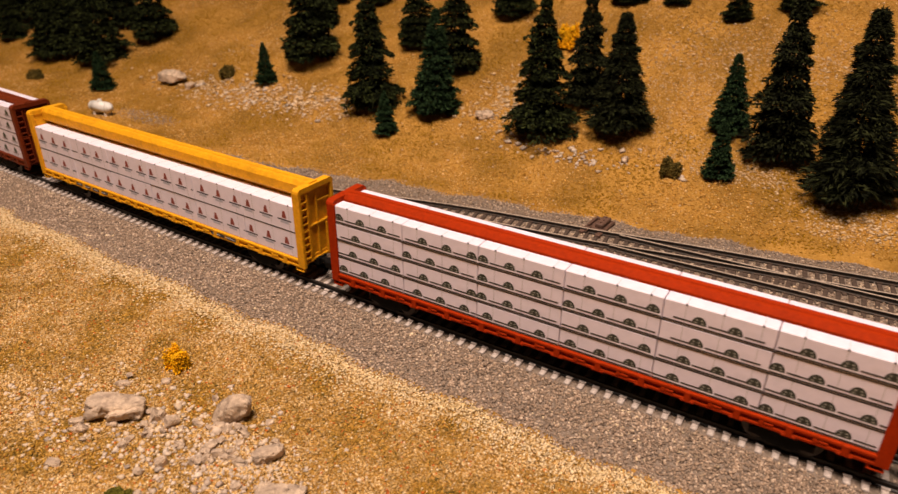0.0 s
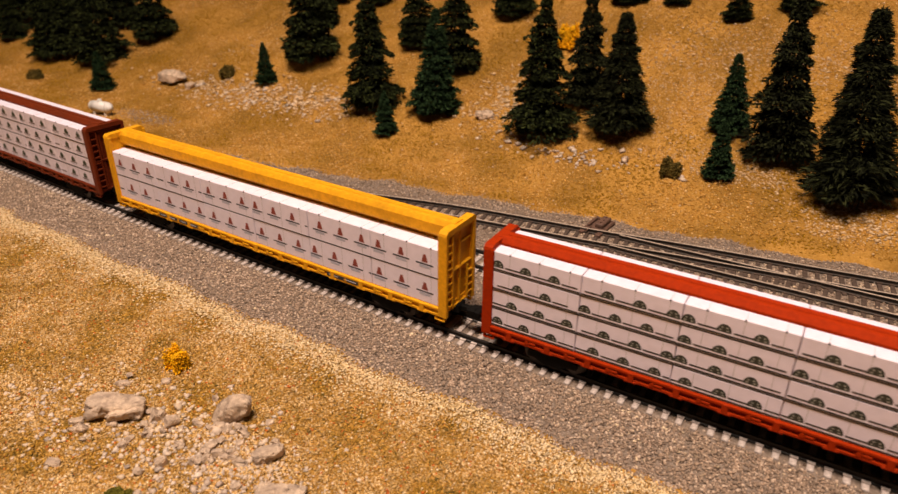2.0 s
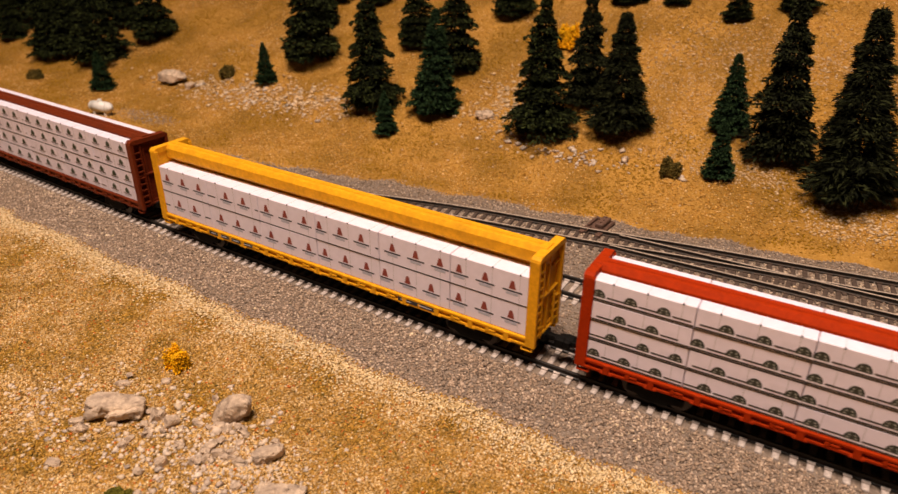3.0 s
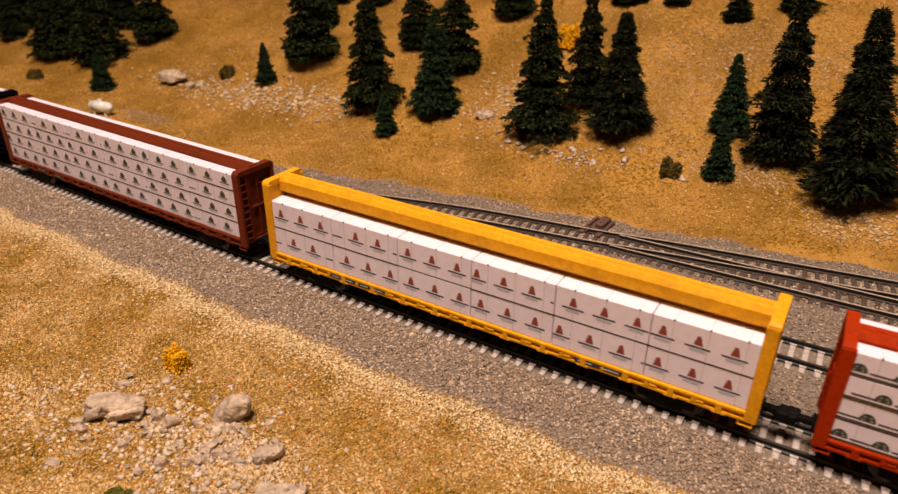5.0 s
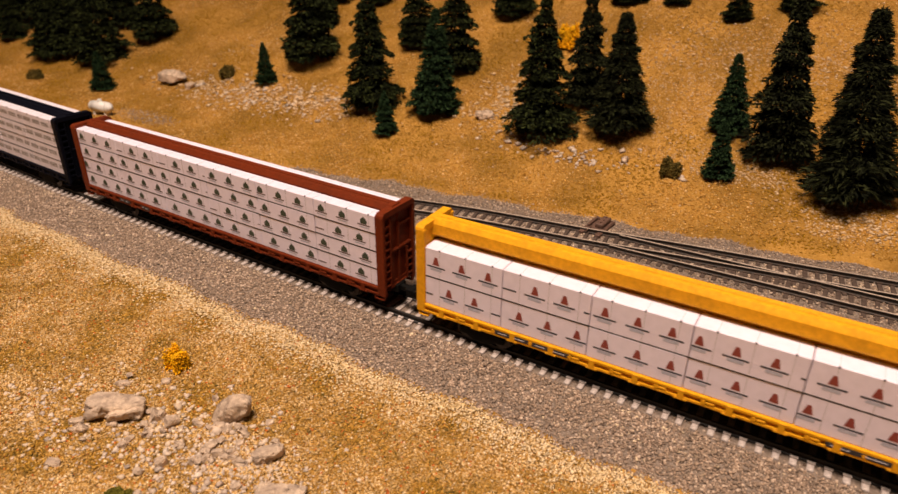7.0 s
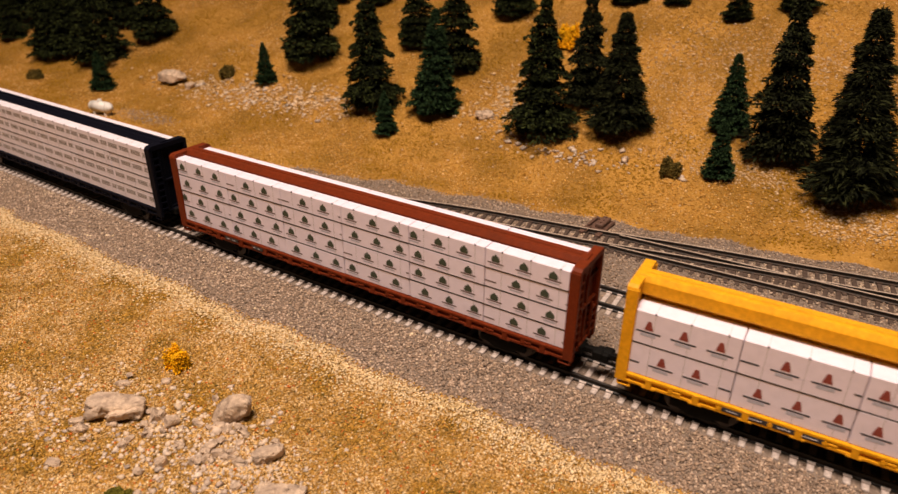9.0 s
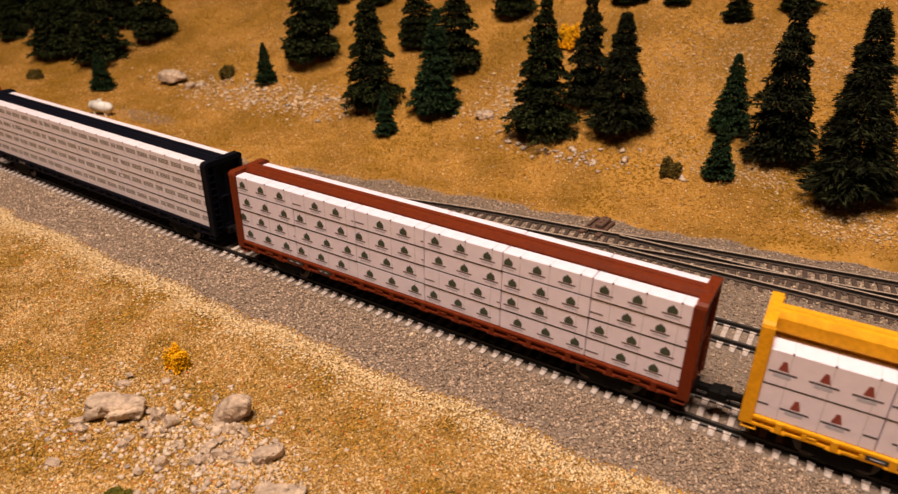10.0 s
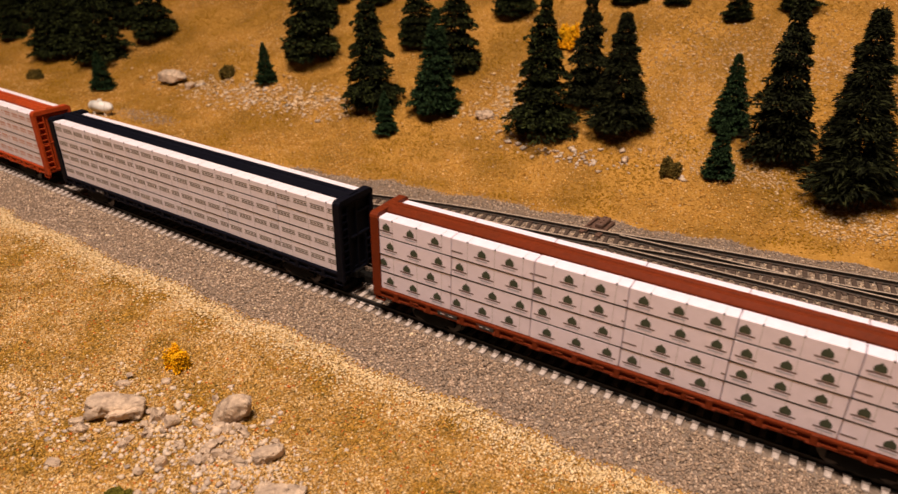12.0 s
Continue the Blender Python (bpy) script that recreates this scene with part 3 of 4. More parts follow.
# ---- trees ----
def fir_crown(seed, tiers, per_tier, tufts, droop, gap, width, needle):
    """Whorled branches carrying many needle tufts; height 1000, radius about 250 (scaled on planting)."""
    r = np.random.default_rng(seed)
    tri = []
    for i in range(tiers):
        h = min(0.985, 0.08 + 0.91 * (1 - (1 - min(1.0, max(0.0, (i + r.uniform(-0.3, 0.3)) / tiers))) ** 1.3))
        plate = 1 + 0.24 * gap * math.sin(i * 2.1 + seed) + 0.12 * gap * math.sin(i * 0.9)
        reach = max(256 * (1 - h) ** 0.74 * plate, 10) * (0.84 + 0.16 * min(1.0, h / 0.2))
        lopsided = r.uniform(0, 2 * math.pi)
        for j in range(per_tier):
            az = r.uniform(0, 2 * math.pi)
            if r.random() < 0.10 * gap * (0.4 + 1.2 * (1 - h)):
                continue
            ln = reach * r.uniform(0.6, 1.05) * (1 + 0.16 * gap * math.cos(az - lopsided))
            n = max(7, int(tufts * (0.4 + 1.3 * ln / 250)))
            t = r.uniform(0.10, 1.0, n) ** 0.72
            d = np.array([math.cos(az), math.sin(az)])
            side = np.array([-d[1], d[0]])
            sp = r.normal(0, 1, n) * (0.11 + 0.18 * (1 - t)) * ln * 0.9
            sag = droop * ln * t ** 1.4 * min(1.0, 0.2 + h * 2)
            base = np.stack([d[0] * t * ln + side[0] * sp, d[1] * t * ln + side[1] * sp, 1000 * h - sag + r.normal(0, 8, n)], 1)
            tip_len = needle * r.uniform(24, 58, n) * (0.5 + 0.5 * (1 - h))
            out = np.stack([d[0] + side[0] * np.sign(sp) * 0.7 + r.normal(0, 0.3, n), d[1] + side[1] * np.sign(sp) * 0.7 + r.normal(0, 0.3, n),
                            r.uniform(-0.7, 0.25, n)], 1)
            out /= np.linalg.norm(out, axis=1)[:, None]
            tip = base + out * tip_len[:, None]
            q = np.cross(out, r.normal(size=(n, 3)))
            q /= np.linalg.norm(q, axis=1)[:, None] + 1e-9
            w = (width * r.uniform(0.6, 1.3, n) * (0.6 + 0.4 * (1 - h)))[:, None]
            mid = base + out * (tip_len * 0.45)[:, None]
            tri.append(np.stack([base, mid + q * w, tip, mid - q * w], 1))
    lead = np.array([(0, 0, 940.0), (7, 0, 965.0), (0, 0, 1010.0), (-7, 0, 965.0)])
    tri.append(np.stack([lead, lead[:, [1, 0, 2]]]))
    tri = np.concatenate(tri)
    n = len(tri)
    f = np.array([(0, 1, 2), (0, 2, 3)])[None] + (np.arange(n) * 4)[:, None, None]
    return tri.reshape(-1, 3), f.reshape(-1, 3)


def fir_kind(seed, label, mat, tiers, per_tier, tufts, droop, gap, width, needle=1.0):
    v, f = fir_crown(seed, tiers, per_tier, tufts, droop, gap, width, needle)
    crown = numpy_mesh("crown", v, f, mat)
    s = Shape().cyl((0, 0), "z", 20, -12, 960, 8, 2.5)
    r = random.Random(seed)
    for k in range(26):
        h, az = r.uniform(0.08, 0.8), r.uniform(0, 6.28)
        ln, z = 200 * (1 - h), 1000 * h
        e = Vector((math.cos(az) * ln, math.sin(az) * ln, z - 0.25 * ln))
        w = Vector((-math.sin(az), math.cos(az), 0)) * 3.5
        a, up = Vector((0, 0, z)), Vector((0, 0, 5))
        s.add([a + w, a - w, a + up, e], [(0, 1, 3), (1, 2, 3), (2, 0, 3), (0, 2, 1)])
    return crown, s.mesh("trunk", BARK), label


FIR_OPEN = fir_kind(1, "dark green model fir with drooping open tiers", FIRDARK, 23, 20, 58, 0.46, 0.8, 8.5)
FIR_OPEN2 = fir_kind(2, "tall ragged dark model fir with gaps between tiers", FIROLIVE, 26, 18, 56, 0.44, 0.85, 8.5)
FIR_DENSE = fir_kind(3, "dense dark green model fir tree", FIRDARK, 21, 20, 56, 0.44, 0.5, 9)
FIR_NEEDLE = fir_kind(4, "bushy model spruce with fine olive-green needles", FIROLIVE, 23, 24, 60, 0.42, 0.4, 5.5, 1.45)
FIR_SMALL = fir_kind(5, "small blue-green model spruce", FIRBLUE, 22, 16, 44, 0.3, 0.3, 13)
FIR_BLUE = fir_kind(6, "bushy blue-green model spruce", FIRBLUE, 21, 21, 60, 0.4, 0.45, 8)


def plant(kind, x, y, tall, radius, lean=0.0):
    crown, trunk, label = kind
    tree = tagged(new("fir_tree"), label, "tree", group="model fir trees")
    m = mmpose(x, y, float(land(x, y)) - 0.3, 0, lean, 0) @ pose(0, 0, 0, 0, 0, x * 7.3)
    k = Matrix.Diagonal((radius / 250, radius / 250, tall / 1000, 1))
    tree.matrix_basis = m
    part("trunk", trunk, BARK, tree, at=k)
    part("crown", crown, FIRDARK, tree, at=k)
    return tree


plant(FIR_DENSE, -443.2, 137.1, 58, 12.3)
plant(FIR_OPEN, -370.0, 127.6, 68, 16.9)
plant(FIR_OPEN, -318.9, 132.6, 71, 18.4)
plant(FIR_DENSE, -358.2, 135.3, 72, 16.8)
plant(FIR_SMALL, -276.4, 102.8, 24, 8.1)
plant(FIR_DENSE, -309.0, 167.9, 62, 16.7)
plant(FIR_SMALL, -174.5, 143.6, 24, 7.0)
plant(FIR_DENSE, -162.5, 169.8, 69, 18.0)
plant(FIR_OPEN, -93.9, 141.0, 62, 16.0)
plant(FIR_SMALL, -70.7, 123.0, 22, 6.8)
plant(FIR_BLUE, -56.1, 146.0, 52, 13.4)
plant(FIR_DENSE, -69.4, 183.9, 54, 15.5)
plant(FIR_DENSE, -104.4, 199.5, 44, 13.5)
plant(FIR_DENSE, -63.9, 239.9, 42, 14.0)
plant(FIR_OPEN, 0.9, 147.8, 62, 16.5)
plant(FIR_OPEN2, 13.0, 173.2, 55, 11.4, -1.8)
plant(FIR_NEEDLE, 35.5, 157.5, 52.5, 14.5, -2.1)
plant(FIR_BLUE, 81.0, 169.2, 34, 9.4, -3.5)
plant(FIR_SMALL, 85.2, 140.8, 24, 6.9, -3.3)
plant(FIR_OPEN2, 103.5, 157.7, 66, 14.2, -4.2)
plant(FIR_NEEDLE, 131.7, 142.0, 69.5, 16.4, -5.0)
plant(FIR_DENSE, 59.4, 252.2, 24, 8.2, -3.5)
plant(FIR_DENSE, 85.0, 266.7, 20, 10.9, -4.3)
plant(FIR_DENSE, -2.3, 261.2, 23, 12.7, -2.2)
plant(FIR_DENSE, 25.3, 260.7, 23, 8.0, -2.8)
plant(FIR_OPEN, -409.5, 181.3, 75, 26.4)
plant(FIR_DENSE, -459.0, 165.9, 70, 22.7)
plant(FIR_DENSE, -349.6, 173.0, 62, 14.6)
plant(FIR_DENSE, -193.4, 235.1, 35, 15.3)
plant(FIR_DENSE, -159.3, 235.7, 30, 9.3)
plant(FIR_DENSE, -514.0, 178.2, 62, 21.7)
plant(FIR_DENSE, -181.5, 203.2, 48, 12.4)


def bush(x, y, tall, radius, mat, label, seed):
    r = np.random.default_rng(seed)
    n = 2200
    d = r.normal(size=(n, 3))
    d /= np.linalg.norm(d, axis=1)[:, None]
    d = np.sign(d) * np.abs(d) ** 0.75
    d[:, 2] = np.abs(d[:, 2])
    rad = r.uniform(0.55, 1.0, n)[:, None] * (1 + 0.24 * np.sin(d[:, :1] * 5 + seed) + 0.1 * np.cos(d[:, 1:2] * 7 + seed))
    pos = d * rad * np.array([radius, radius, tall])
    ob = part("bush", granules("bush", pos, r.uniform(0.12, 0.27, n) * radius, mat, r, 1.0))
    ob.matrix_basis = mmpose(x, y, float(land(x, y)))
    return tagged(ob, label, "bush")


bush(-207, 142.5, 6, 4.6, OLIVE, "small olive ground-foam bush on the slope", 1)
bush(-341, 96, 5, 4.6, OLIVE, "small dull olive ground-foam bush", 2)
bush(66.2, 137.0, 6.0, 4.0, OLIVE, "rounded olive-brown ground-foam bush", 3)
bush(-3.2, -52.6, 5.6, 2.7, GOLD, "bright golden-yellow foam bush", 4)
bush(-16, 213.8, 11.5, 5.0, GOLD, "bright golden-yellow foam bush among firs", 5)
bush(23.6, -88.3, 1.6, 2.6, GREENBUSH, "low olive-green tuft on straw foam", 6)


def gas_tank(x, y, turn):
    tank = tagged(new("gas_tank"), "small white horizontal gas tank on two saddles", "tank")
    tank.matrix_basis = mmpose(x, y, float(land(x, y)), 0, 0, turn)
    body = Shape()
    prof = [(-7.9, 0.5), (-7.5, 1.7), (-6.6, 2.6), (-5.2, 3.0), (5.2, 3.0), (6.6, 2.6), (7.5, 1.7), (7.9, 0.5)]
    for (a, ra), (b, rb) in zip(prof, prof[1:]):
        body.cyl((0, 4.2), "x", ra, a, b, 18, rb)
    part("shell", body, TANKWHITE, tank, at=mmpose(0, 0, 0.4), smooth=True)
    part("dome", Shape().cyl((0, 0), "z", 1.3, 7.2, 8.8, 12, 1.1), TANKWHITE, tank)
    for q in (-4, 4):
        part("saddle", Shape().box(q - 0.8, q + 0.8, -2, 2, -0.5, 2.6, 0.2), TANKWHITE, tank)
    return tank


gas_tank(-229, 71.5, 10)

# ---- the train ----
DECK, TOP, HALF, LEN = 7.7, 30.8, 7.55, 143.4
SILL = DECK - 8.84
PITCH = 153.86
WHEEL_R = 2.6
CACHE = {}


def shared(key, build, mat):
    """One mesh for all parts that are alike."""
    if key not in CACHE:
        CACHE[key] = build().mesh(key[0], mat)
    return CACHE[key]


def bulkhead_shapes(face):
    """The end wall; face is +1 where it looks along +x. Local x runs outwards from the load."""
    f = face

    def bx(s, a, b, *rest):
        return s.box(min(a * f, b * f), max(a * f, b * f), *rest)
    plate = Shape()
    bx(plate, 0.9, 1.6, -HALF + 0.4, HALF - 0.4, 6.4 + SILL, TOP - 0.8, 0.1)
    posts = []
    for sgn in (-1, 1):
        y0, y1 = sorted((sgn * HALF, sgn * (HALF - 1.3)))
        s = Shape()
        bx(s, 0.2, 2.95, y0, y1, 6.2 + SILL, TOP - 1.0, 0.2)
        posts.append(s)
    cap = Shape().prism([(-HALF, TOP - 1.3), (-HALF + 0.2, TOP - 0.6), (-HALF + 1.0, TOP), (HALF - 1.0, TOP), (HALF - 0.2, TOP - 0.6), (HALF, TOP - 1.3), (HALF - 0.8, TOP - 1.6), (-HALF + 0.8, TOP - 1.6)], "x", *sorted((0.5 * f, 2.95 * f)))
    return plate, posts, cap


def make_bulkhead(car, face, mat):
    x = face * (LEN / 2 - 2.95)
    plate, posts, cap = bulkhead_shapes(face)
    wall = part("bulkhead", shared(("bulkhead", face, mat.name), lambda: plate, mat), mat, car, at=mmpose(x, 0, 0))
    for i, s in enumerate(posts):
        part("corner_post", shared(("corner_post", face, i, mat.name), lambda s=s: s, mat), mat, wall)
    part("cap_rail", shared(("cap_rail", face, mat.name), lambda: cap, mat), mat, wall)
    rib = shared(("rib", mat.name), lambda: Shape().box(-0.55, 0.55, -HALF + 1.4, HALF - 1.4, -0.3, 0.3, 0.1), mat)
    for z in (6.4, 17.6, 28.6):
        part("rib", rib, mat, wall, at=mmpose(face * 1.9, 0, z))
    short_rib = shared(("short_rib", mat.name), lambda: Shape().box(-0.4, 0.4, -2.6, 2.6, -0.3, 0.3, 0.1), mat)
    part("rib", short_rib, mat, wall, at=mmpose(face * 1.9, 3.6, 24.6))
    upright = shared(("upright", mat.name), lambda: Shape().box(-0.5, 0.5, -0.35, 0.35, 6.2, TOP - 2, 0.1), mat)
    for y in (-2.6, 0.6):
        part("upright", upright, mat, wall, at=mmpose(face * 1.8, y, 0))
    rung = shared(("ladder_rung", mat.name), lambda: Shape().prism([(-0.9, 0.28), (0.55, 0.28), (0.55, -0.05), (-0.9, -0.75)], "y", -1.15, 1.15), mat)
    for sgn, count in ((-1, 9), (1, 4)):
        for k in range(count):
            part("ladder_rung", rung, mat, wall, at=mmpose(face * 2.2, sgn * (HALF - 2.4), 7.6 + 2.3 * k, 0, 0, 0 if face > 0 else 180))
        stile = shared(("ladder_stile", count, mat.name), lambda count=count: Shape().box(-0.3, 0.3, -0.22, 0.22, 6.4, 7.6 + 2.3 * count, 0.05), mat)
        part("ladder_stile", stile, mat, wall, at=mmpose(face * 2.5, sgn * (HALF - 3.7), 0))
    return wall


def make_truck(car, x):
    truck = part("truck", shared(("truck",), lambda: Shape().box(-1.6, 1.6, -5.2, 5.2, 2.0, 4.3, 0.3).cyl((0, 0), "z", 2.0, 4.2, 5.8, 10), BLACK), BLACK, car, "black plastic truck", mmpose(x, 0, 0))
    frame_me = shared(("side_frame",), lambda: Shape().prism([(-6.6, 3.6), (-6.6, 2.1), (-4.6, 2.0), (-2.4, 1.0), (2.4, 1.0), (4.6, 2.0), (6.6, 2.1), (6.6, 3.6), (3.4, 4.4), (-3.4, 4.4)], "y", -0.55, 0.55), BLACK)
    for sgn in (-1, 1):
        part("side_frame", frame_me, BLACK, truck, at=mmpose(0, sgn * 5.9, 0))

    def axle():
        s = Shape().cyl((0, 0), "y", 0.7, -5.3, 5.3, 10)
        for sgn in (-1, 1):
            a, b = sorted((sgn * 3.9, sgn * 5.0))
            s.cyl((0, 0), "y", WHEEL_R, a, b, 20)
            a, b = sorted((sgn * 3.5, sgn * 3.9))
            s.cyl((0, 0), "y", WHEEL_R + 0.5, a, b, 20)
            for k in range(3):
                c = 2 * math.pi * k / 3
                s.cyl((1.5 * math.cos(c), 1.5 * math.sin(c)), "y", 0.4, min(sgn * 5.0, sgn * 5.1), max(sgn * 5.0, sgn * 5.1), 6)
        return s
    me = shared(("wheelset",), axle, WHEELSTEEL)
    out = []
    for dx in (-5.4, 5.4):
        out.append((part("wheelset", me, WHEELSTEEL, truck, "dark metal wheels on an axle", mmpose(dx, 0, WHEEL_R)), dx))
    return out


def make_coupler(car, face):
    def shape():
        return Shape().box(-4.5, 1.0, -2.0, 2.0, 4.2, 6.6, 0.2).box(0.3, 4.4, -0.8, 0.8, 4.6, 6.2, 0.15).box(3.4, 6.2, -2.0, 0.6, 4.1, 6.7, 0.4).box(4.0, 5.9, 0.4, 1.9, 4.3, 6.5, 0.35).cyl((3.4, 0.0), "z", 0.2, 2.6, 4.8, 6)
    me = shared(("coupler",), shape, BLACK)
    part("coupler", me, BLACK, car, "black knuckle coupler", mmpose(face * (LEN / 2 - 0.6), 0, 0, 0, 0, 0 if face > 0 else 180))


def make_flatcar(label, mat, placards):
    car = tagged(new("centerbeam_flatcar"), label, "rail car", group="train cars")
    h = LEN / 2
    key = mat.name
    part("deck", shared(("deck", key), lambda: Shape().box(-h + 1, h - 1, -HALF + 0.9, HALF - 0.9, DECK - 1.24, DECK, 0.1), mat), mat, car)
    for sgn in (-1, 1):
        def sill(sgn=sgn):
            y = sgn * HALF
            prof = [(y, DECK - 0.15), (y - sgn * 0.15, DECK + 0.1), (y - sgn * 1.2, DECK + 0.1), (y - sgn * 1.2, 6.25 + SILL), (y - sgn * 0.1, 6.25 + SILL), (y, 6.45 + SILL), (y, 6.95 + SILL), (y - sgn * 0.65, 7.05 + SILL), (y - sgn * 0.65, 8.05 + SILL), (y, 8.2 + SILL)]
            return Shape().prism(prof, "x", -h + 0.6, h - 0.6)
        part("side_sill", shared(("side_sill", sgn, key), sill, mat), mat, car)
        pocket = shared(("stake_pocket", key), lambda: Shape().box(-0.75, 0.75, -0.35, 0.35, 6.2 + SILL, 8.9 + SILL, 0.15).box(-1.5, 1.5, -0.25, 0.25, 6.05 + SILL, 6.7 + SILL, 0.12), mat)
        for k in range(13):
            part("stake_pocket", pocket, mat, car, at=mmpose(-h + 8 + k * (LEN - 16) / 12, sgn * (HALF - 0.1), 0))
        winch = shared(("winch", key), lambda: Shape().cyl((0, 7.5 + SILL), "y", 0.55, -0.35, 0.35, 8).box(0.6, 2.4, -0.3, 0.3, 7.2 + SILL, 7.8 + SILL, 0.1), mat)
        for k in range(12):
            part("winch", winch, mat, car, at=mmpose(-h + 13 + k * (LEN - 16) / 12, sgn * (HALF - 0.25), 0))
        for face in (-1, 1):
            step = shared(("corner_step", key), lambda: Shape().box(-1.6, -1.2, -0.4, 0.4, 4.0, 5.6).box(1.2, 1.6, -0.4, 0.4, 4.0, 5.6).box(-1.6, 1.6, -0.5, 0.5, 3.8, 4.2, 0.1), mat)
            part("corner_step", step, mat, car, at=mmpose(face * (h - 2.2), sgn * (HALF - 0.6), 0))
    # the tall middle beam with its wide top chord, posts and diagonals
    def chord():
        side = [(1.7, 26.25), (2.4, 26.5), (2.68, 26.95), (2.7, 27.3), (2.7, 29.8), (2.5, 30.1), (1.75, 31.05), (1.5, 31.14)]
        return Shape().prism([(-y, z) for y, z in side] + [(y, z) for y, z in reversed(side)], "x", -h + 0.9, h - 0.9)
    beam = part("center_beam", shared(("center_beam", key), chord, mat), mat, car)
    part("top_seam", shared(("top_seam", key), lambda: Shape().box(-h + 3, h - 3, -0.45, -0.05, 31.1, 31.28, 0.05).box(-h + 3, h - 3, 0.15, 1.4, 31.1, 31.22, 0.05), mat), mat, beam)
    post = shared(("beam_post", key), lambda: Shape().box(-0.7, 0.7, -0.6, 0.6, DECK, 26.5, 0.1), mat)
    web = shared(("beam_web", key), lambda: Shape().box(-h + 2.7, h - 2.7, -0.35, 0.35, DECK, 26.5), mat)
    part("beam_web", web, mat, beam)
    for k in range(13):
        part("beam_post", post, mat, beam, at=mmpose(-h + 8 + k * (LEN - 16) / 12, 0, 0))
    # Center sill and fishbelly; the wide flat box is added to block light underneath.
    part("center_sill", shared(("center_sill",), lambda: Shape().box(-h + 2, h - 2, -2.6, 2.6, 4.0, 6.5, 0.2).box(-h + 18, h - 18, -6.2, 6.2, 4.3, 6.48).prism([(-46, 5.9), (46, 5.9), (30, 2.8), (-30, 2.8)], "y", -2.4, 2.4), BLACK), BLACK, car, "black center sill with an added wide slab that shades the track below")
    for face in (-1, 1):
        make_bulkhead(car, face, mat)
        make_coupler(car, face)
    for x0, wide in placards:
        plate = part("placard", shared(("placard", wide), lambda: Shape().box(0, wide, -0.06, 0.06, 7.0 + SILL, 8.1 + SILL), INK), INK, car, "small black lettering panel", mmpose(x0, -HALF - 0.03, 0))
        part("lettering", shared(("lettering", wide), lambda: Shape().box(0.9, wide * 0.36, -0.03, 0.03, 7.45 + SILL, 7.67 + SILL).box(wide * 0.58, wide - 1.2, -0.03, 0.03, 7.45 + SILL, 7.67 + SILL), PALEINK), PALEINK, plate, "pale unreadable lettering", mmpose(0, -0.09, 0))
    wheels = []
    for x in (-52, 52):
        wheels += make_truck(car, x)
    return car, wheels


def bar_piece(w, h):
    return Shape().box(-w / 2, w / 2, -0.025, 0.025, -h / 2, h / 2)


def bars(out, name, u, half, z, h, bw, ink):
    """A printed bar round u, cut at the block's ends."""
    a, b = max(0.15, u - half), min(bw - 0.15, u + half)
    if b - a > 0.5:
        out.append((name, ("bar", round(b - a, 2), h, ink.name), lambda w=b - a: bar_piece(w, h), ink, (a + b) / 2, z))


def marks_red(bw, bh, shift):
    """Domed emblems on a pale pad, joined by a thin bar over a long thick one."""
    out = []
    step = bw * 0.32
    bars(out, "printed_bar", bw / 2, bw / 2, 0.5, 0.42, bw, INK)
    first = shift * bw / 3
    for k in range(-2, 5):
        u = first + k * step
        bars(out, "printed_bar", u + step * 0.53, step * 0.5 - 1.7, 1.4, 0.42, bw, INK)
        if 1.3 < u < bw - 1.3:
            out.append(("printed_pad", ("pad_red",), lambda: Shape().box(-1.65, 1.85, -0.03, 0.03, 0.36, 0.72), WHITEINK, u, 0.38))
            out.append(("printed_emblem", ("emblem_red",), lambda: Shape().prism([(-1.55, 0), (1.55, 0), (1.5, 0.7), (1.25, 1.25), (0.85, 1.7), (0.35, 1.95), (-0.35, 1.95), (-0.85, 1.7), (-1.25, 1.25), (-1.5, 0.7)], "y", -0.034, 0.034), GREENINK, u, 1.12))
            out.append(("printed_emblem", ("dome_slot",), lambda: Shape().box(-1.0, -0.5, -0.045, 0.045, 0.3, 0.65).box(0.5, 1.0, -0.045, 0.045, 0.3, 0.65).box(-0.75, -0.3, -0.045, 0.045, 1.0, 1.3).box(0.3, 0.75, -0.045, 0.045, 1.0, 1.3), MIDGREEN, u, 1.12))
    return out


def marks_yellow(bw, bh, shift):
    out = []
    for k in range(-1, 4):
        u = (k + shift) * bw / 3
        if 1.4 < u < bw - 1.4:
            out.append(("printed_emblem", ("emblem_brick",), lambda: Shape().prism([(-1.0, 0), (1.0, 0), (0.75, 1.0), (0.38, 2.3), (-0.38, 2.3), (-0.75, 1.0)], "y", -0.03, 0.03), BRICKINK, u, 3.9))
            bars(out, "printed_caption", u, 1.7, 2.55, 0.75, bw, PALEBLUE)
        bars(out, "printed_bar", u, 2.75, 3.3, 0.45, bw, NAVYINK)
    return out


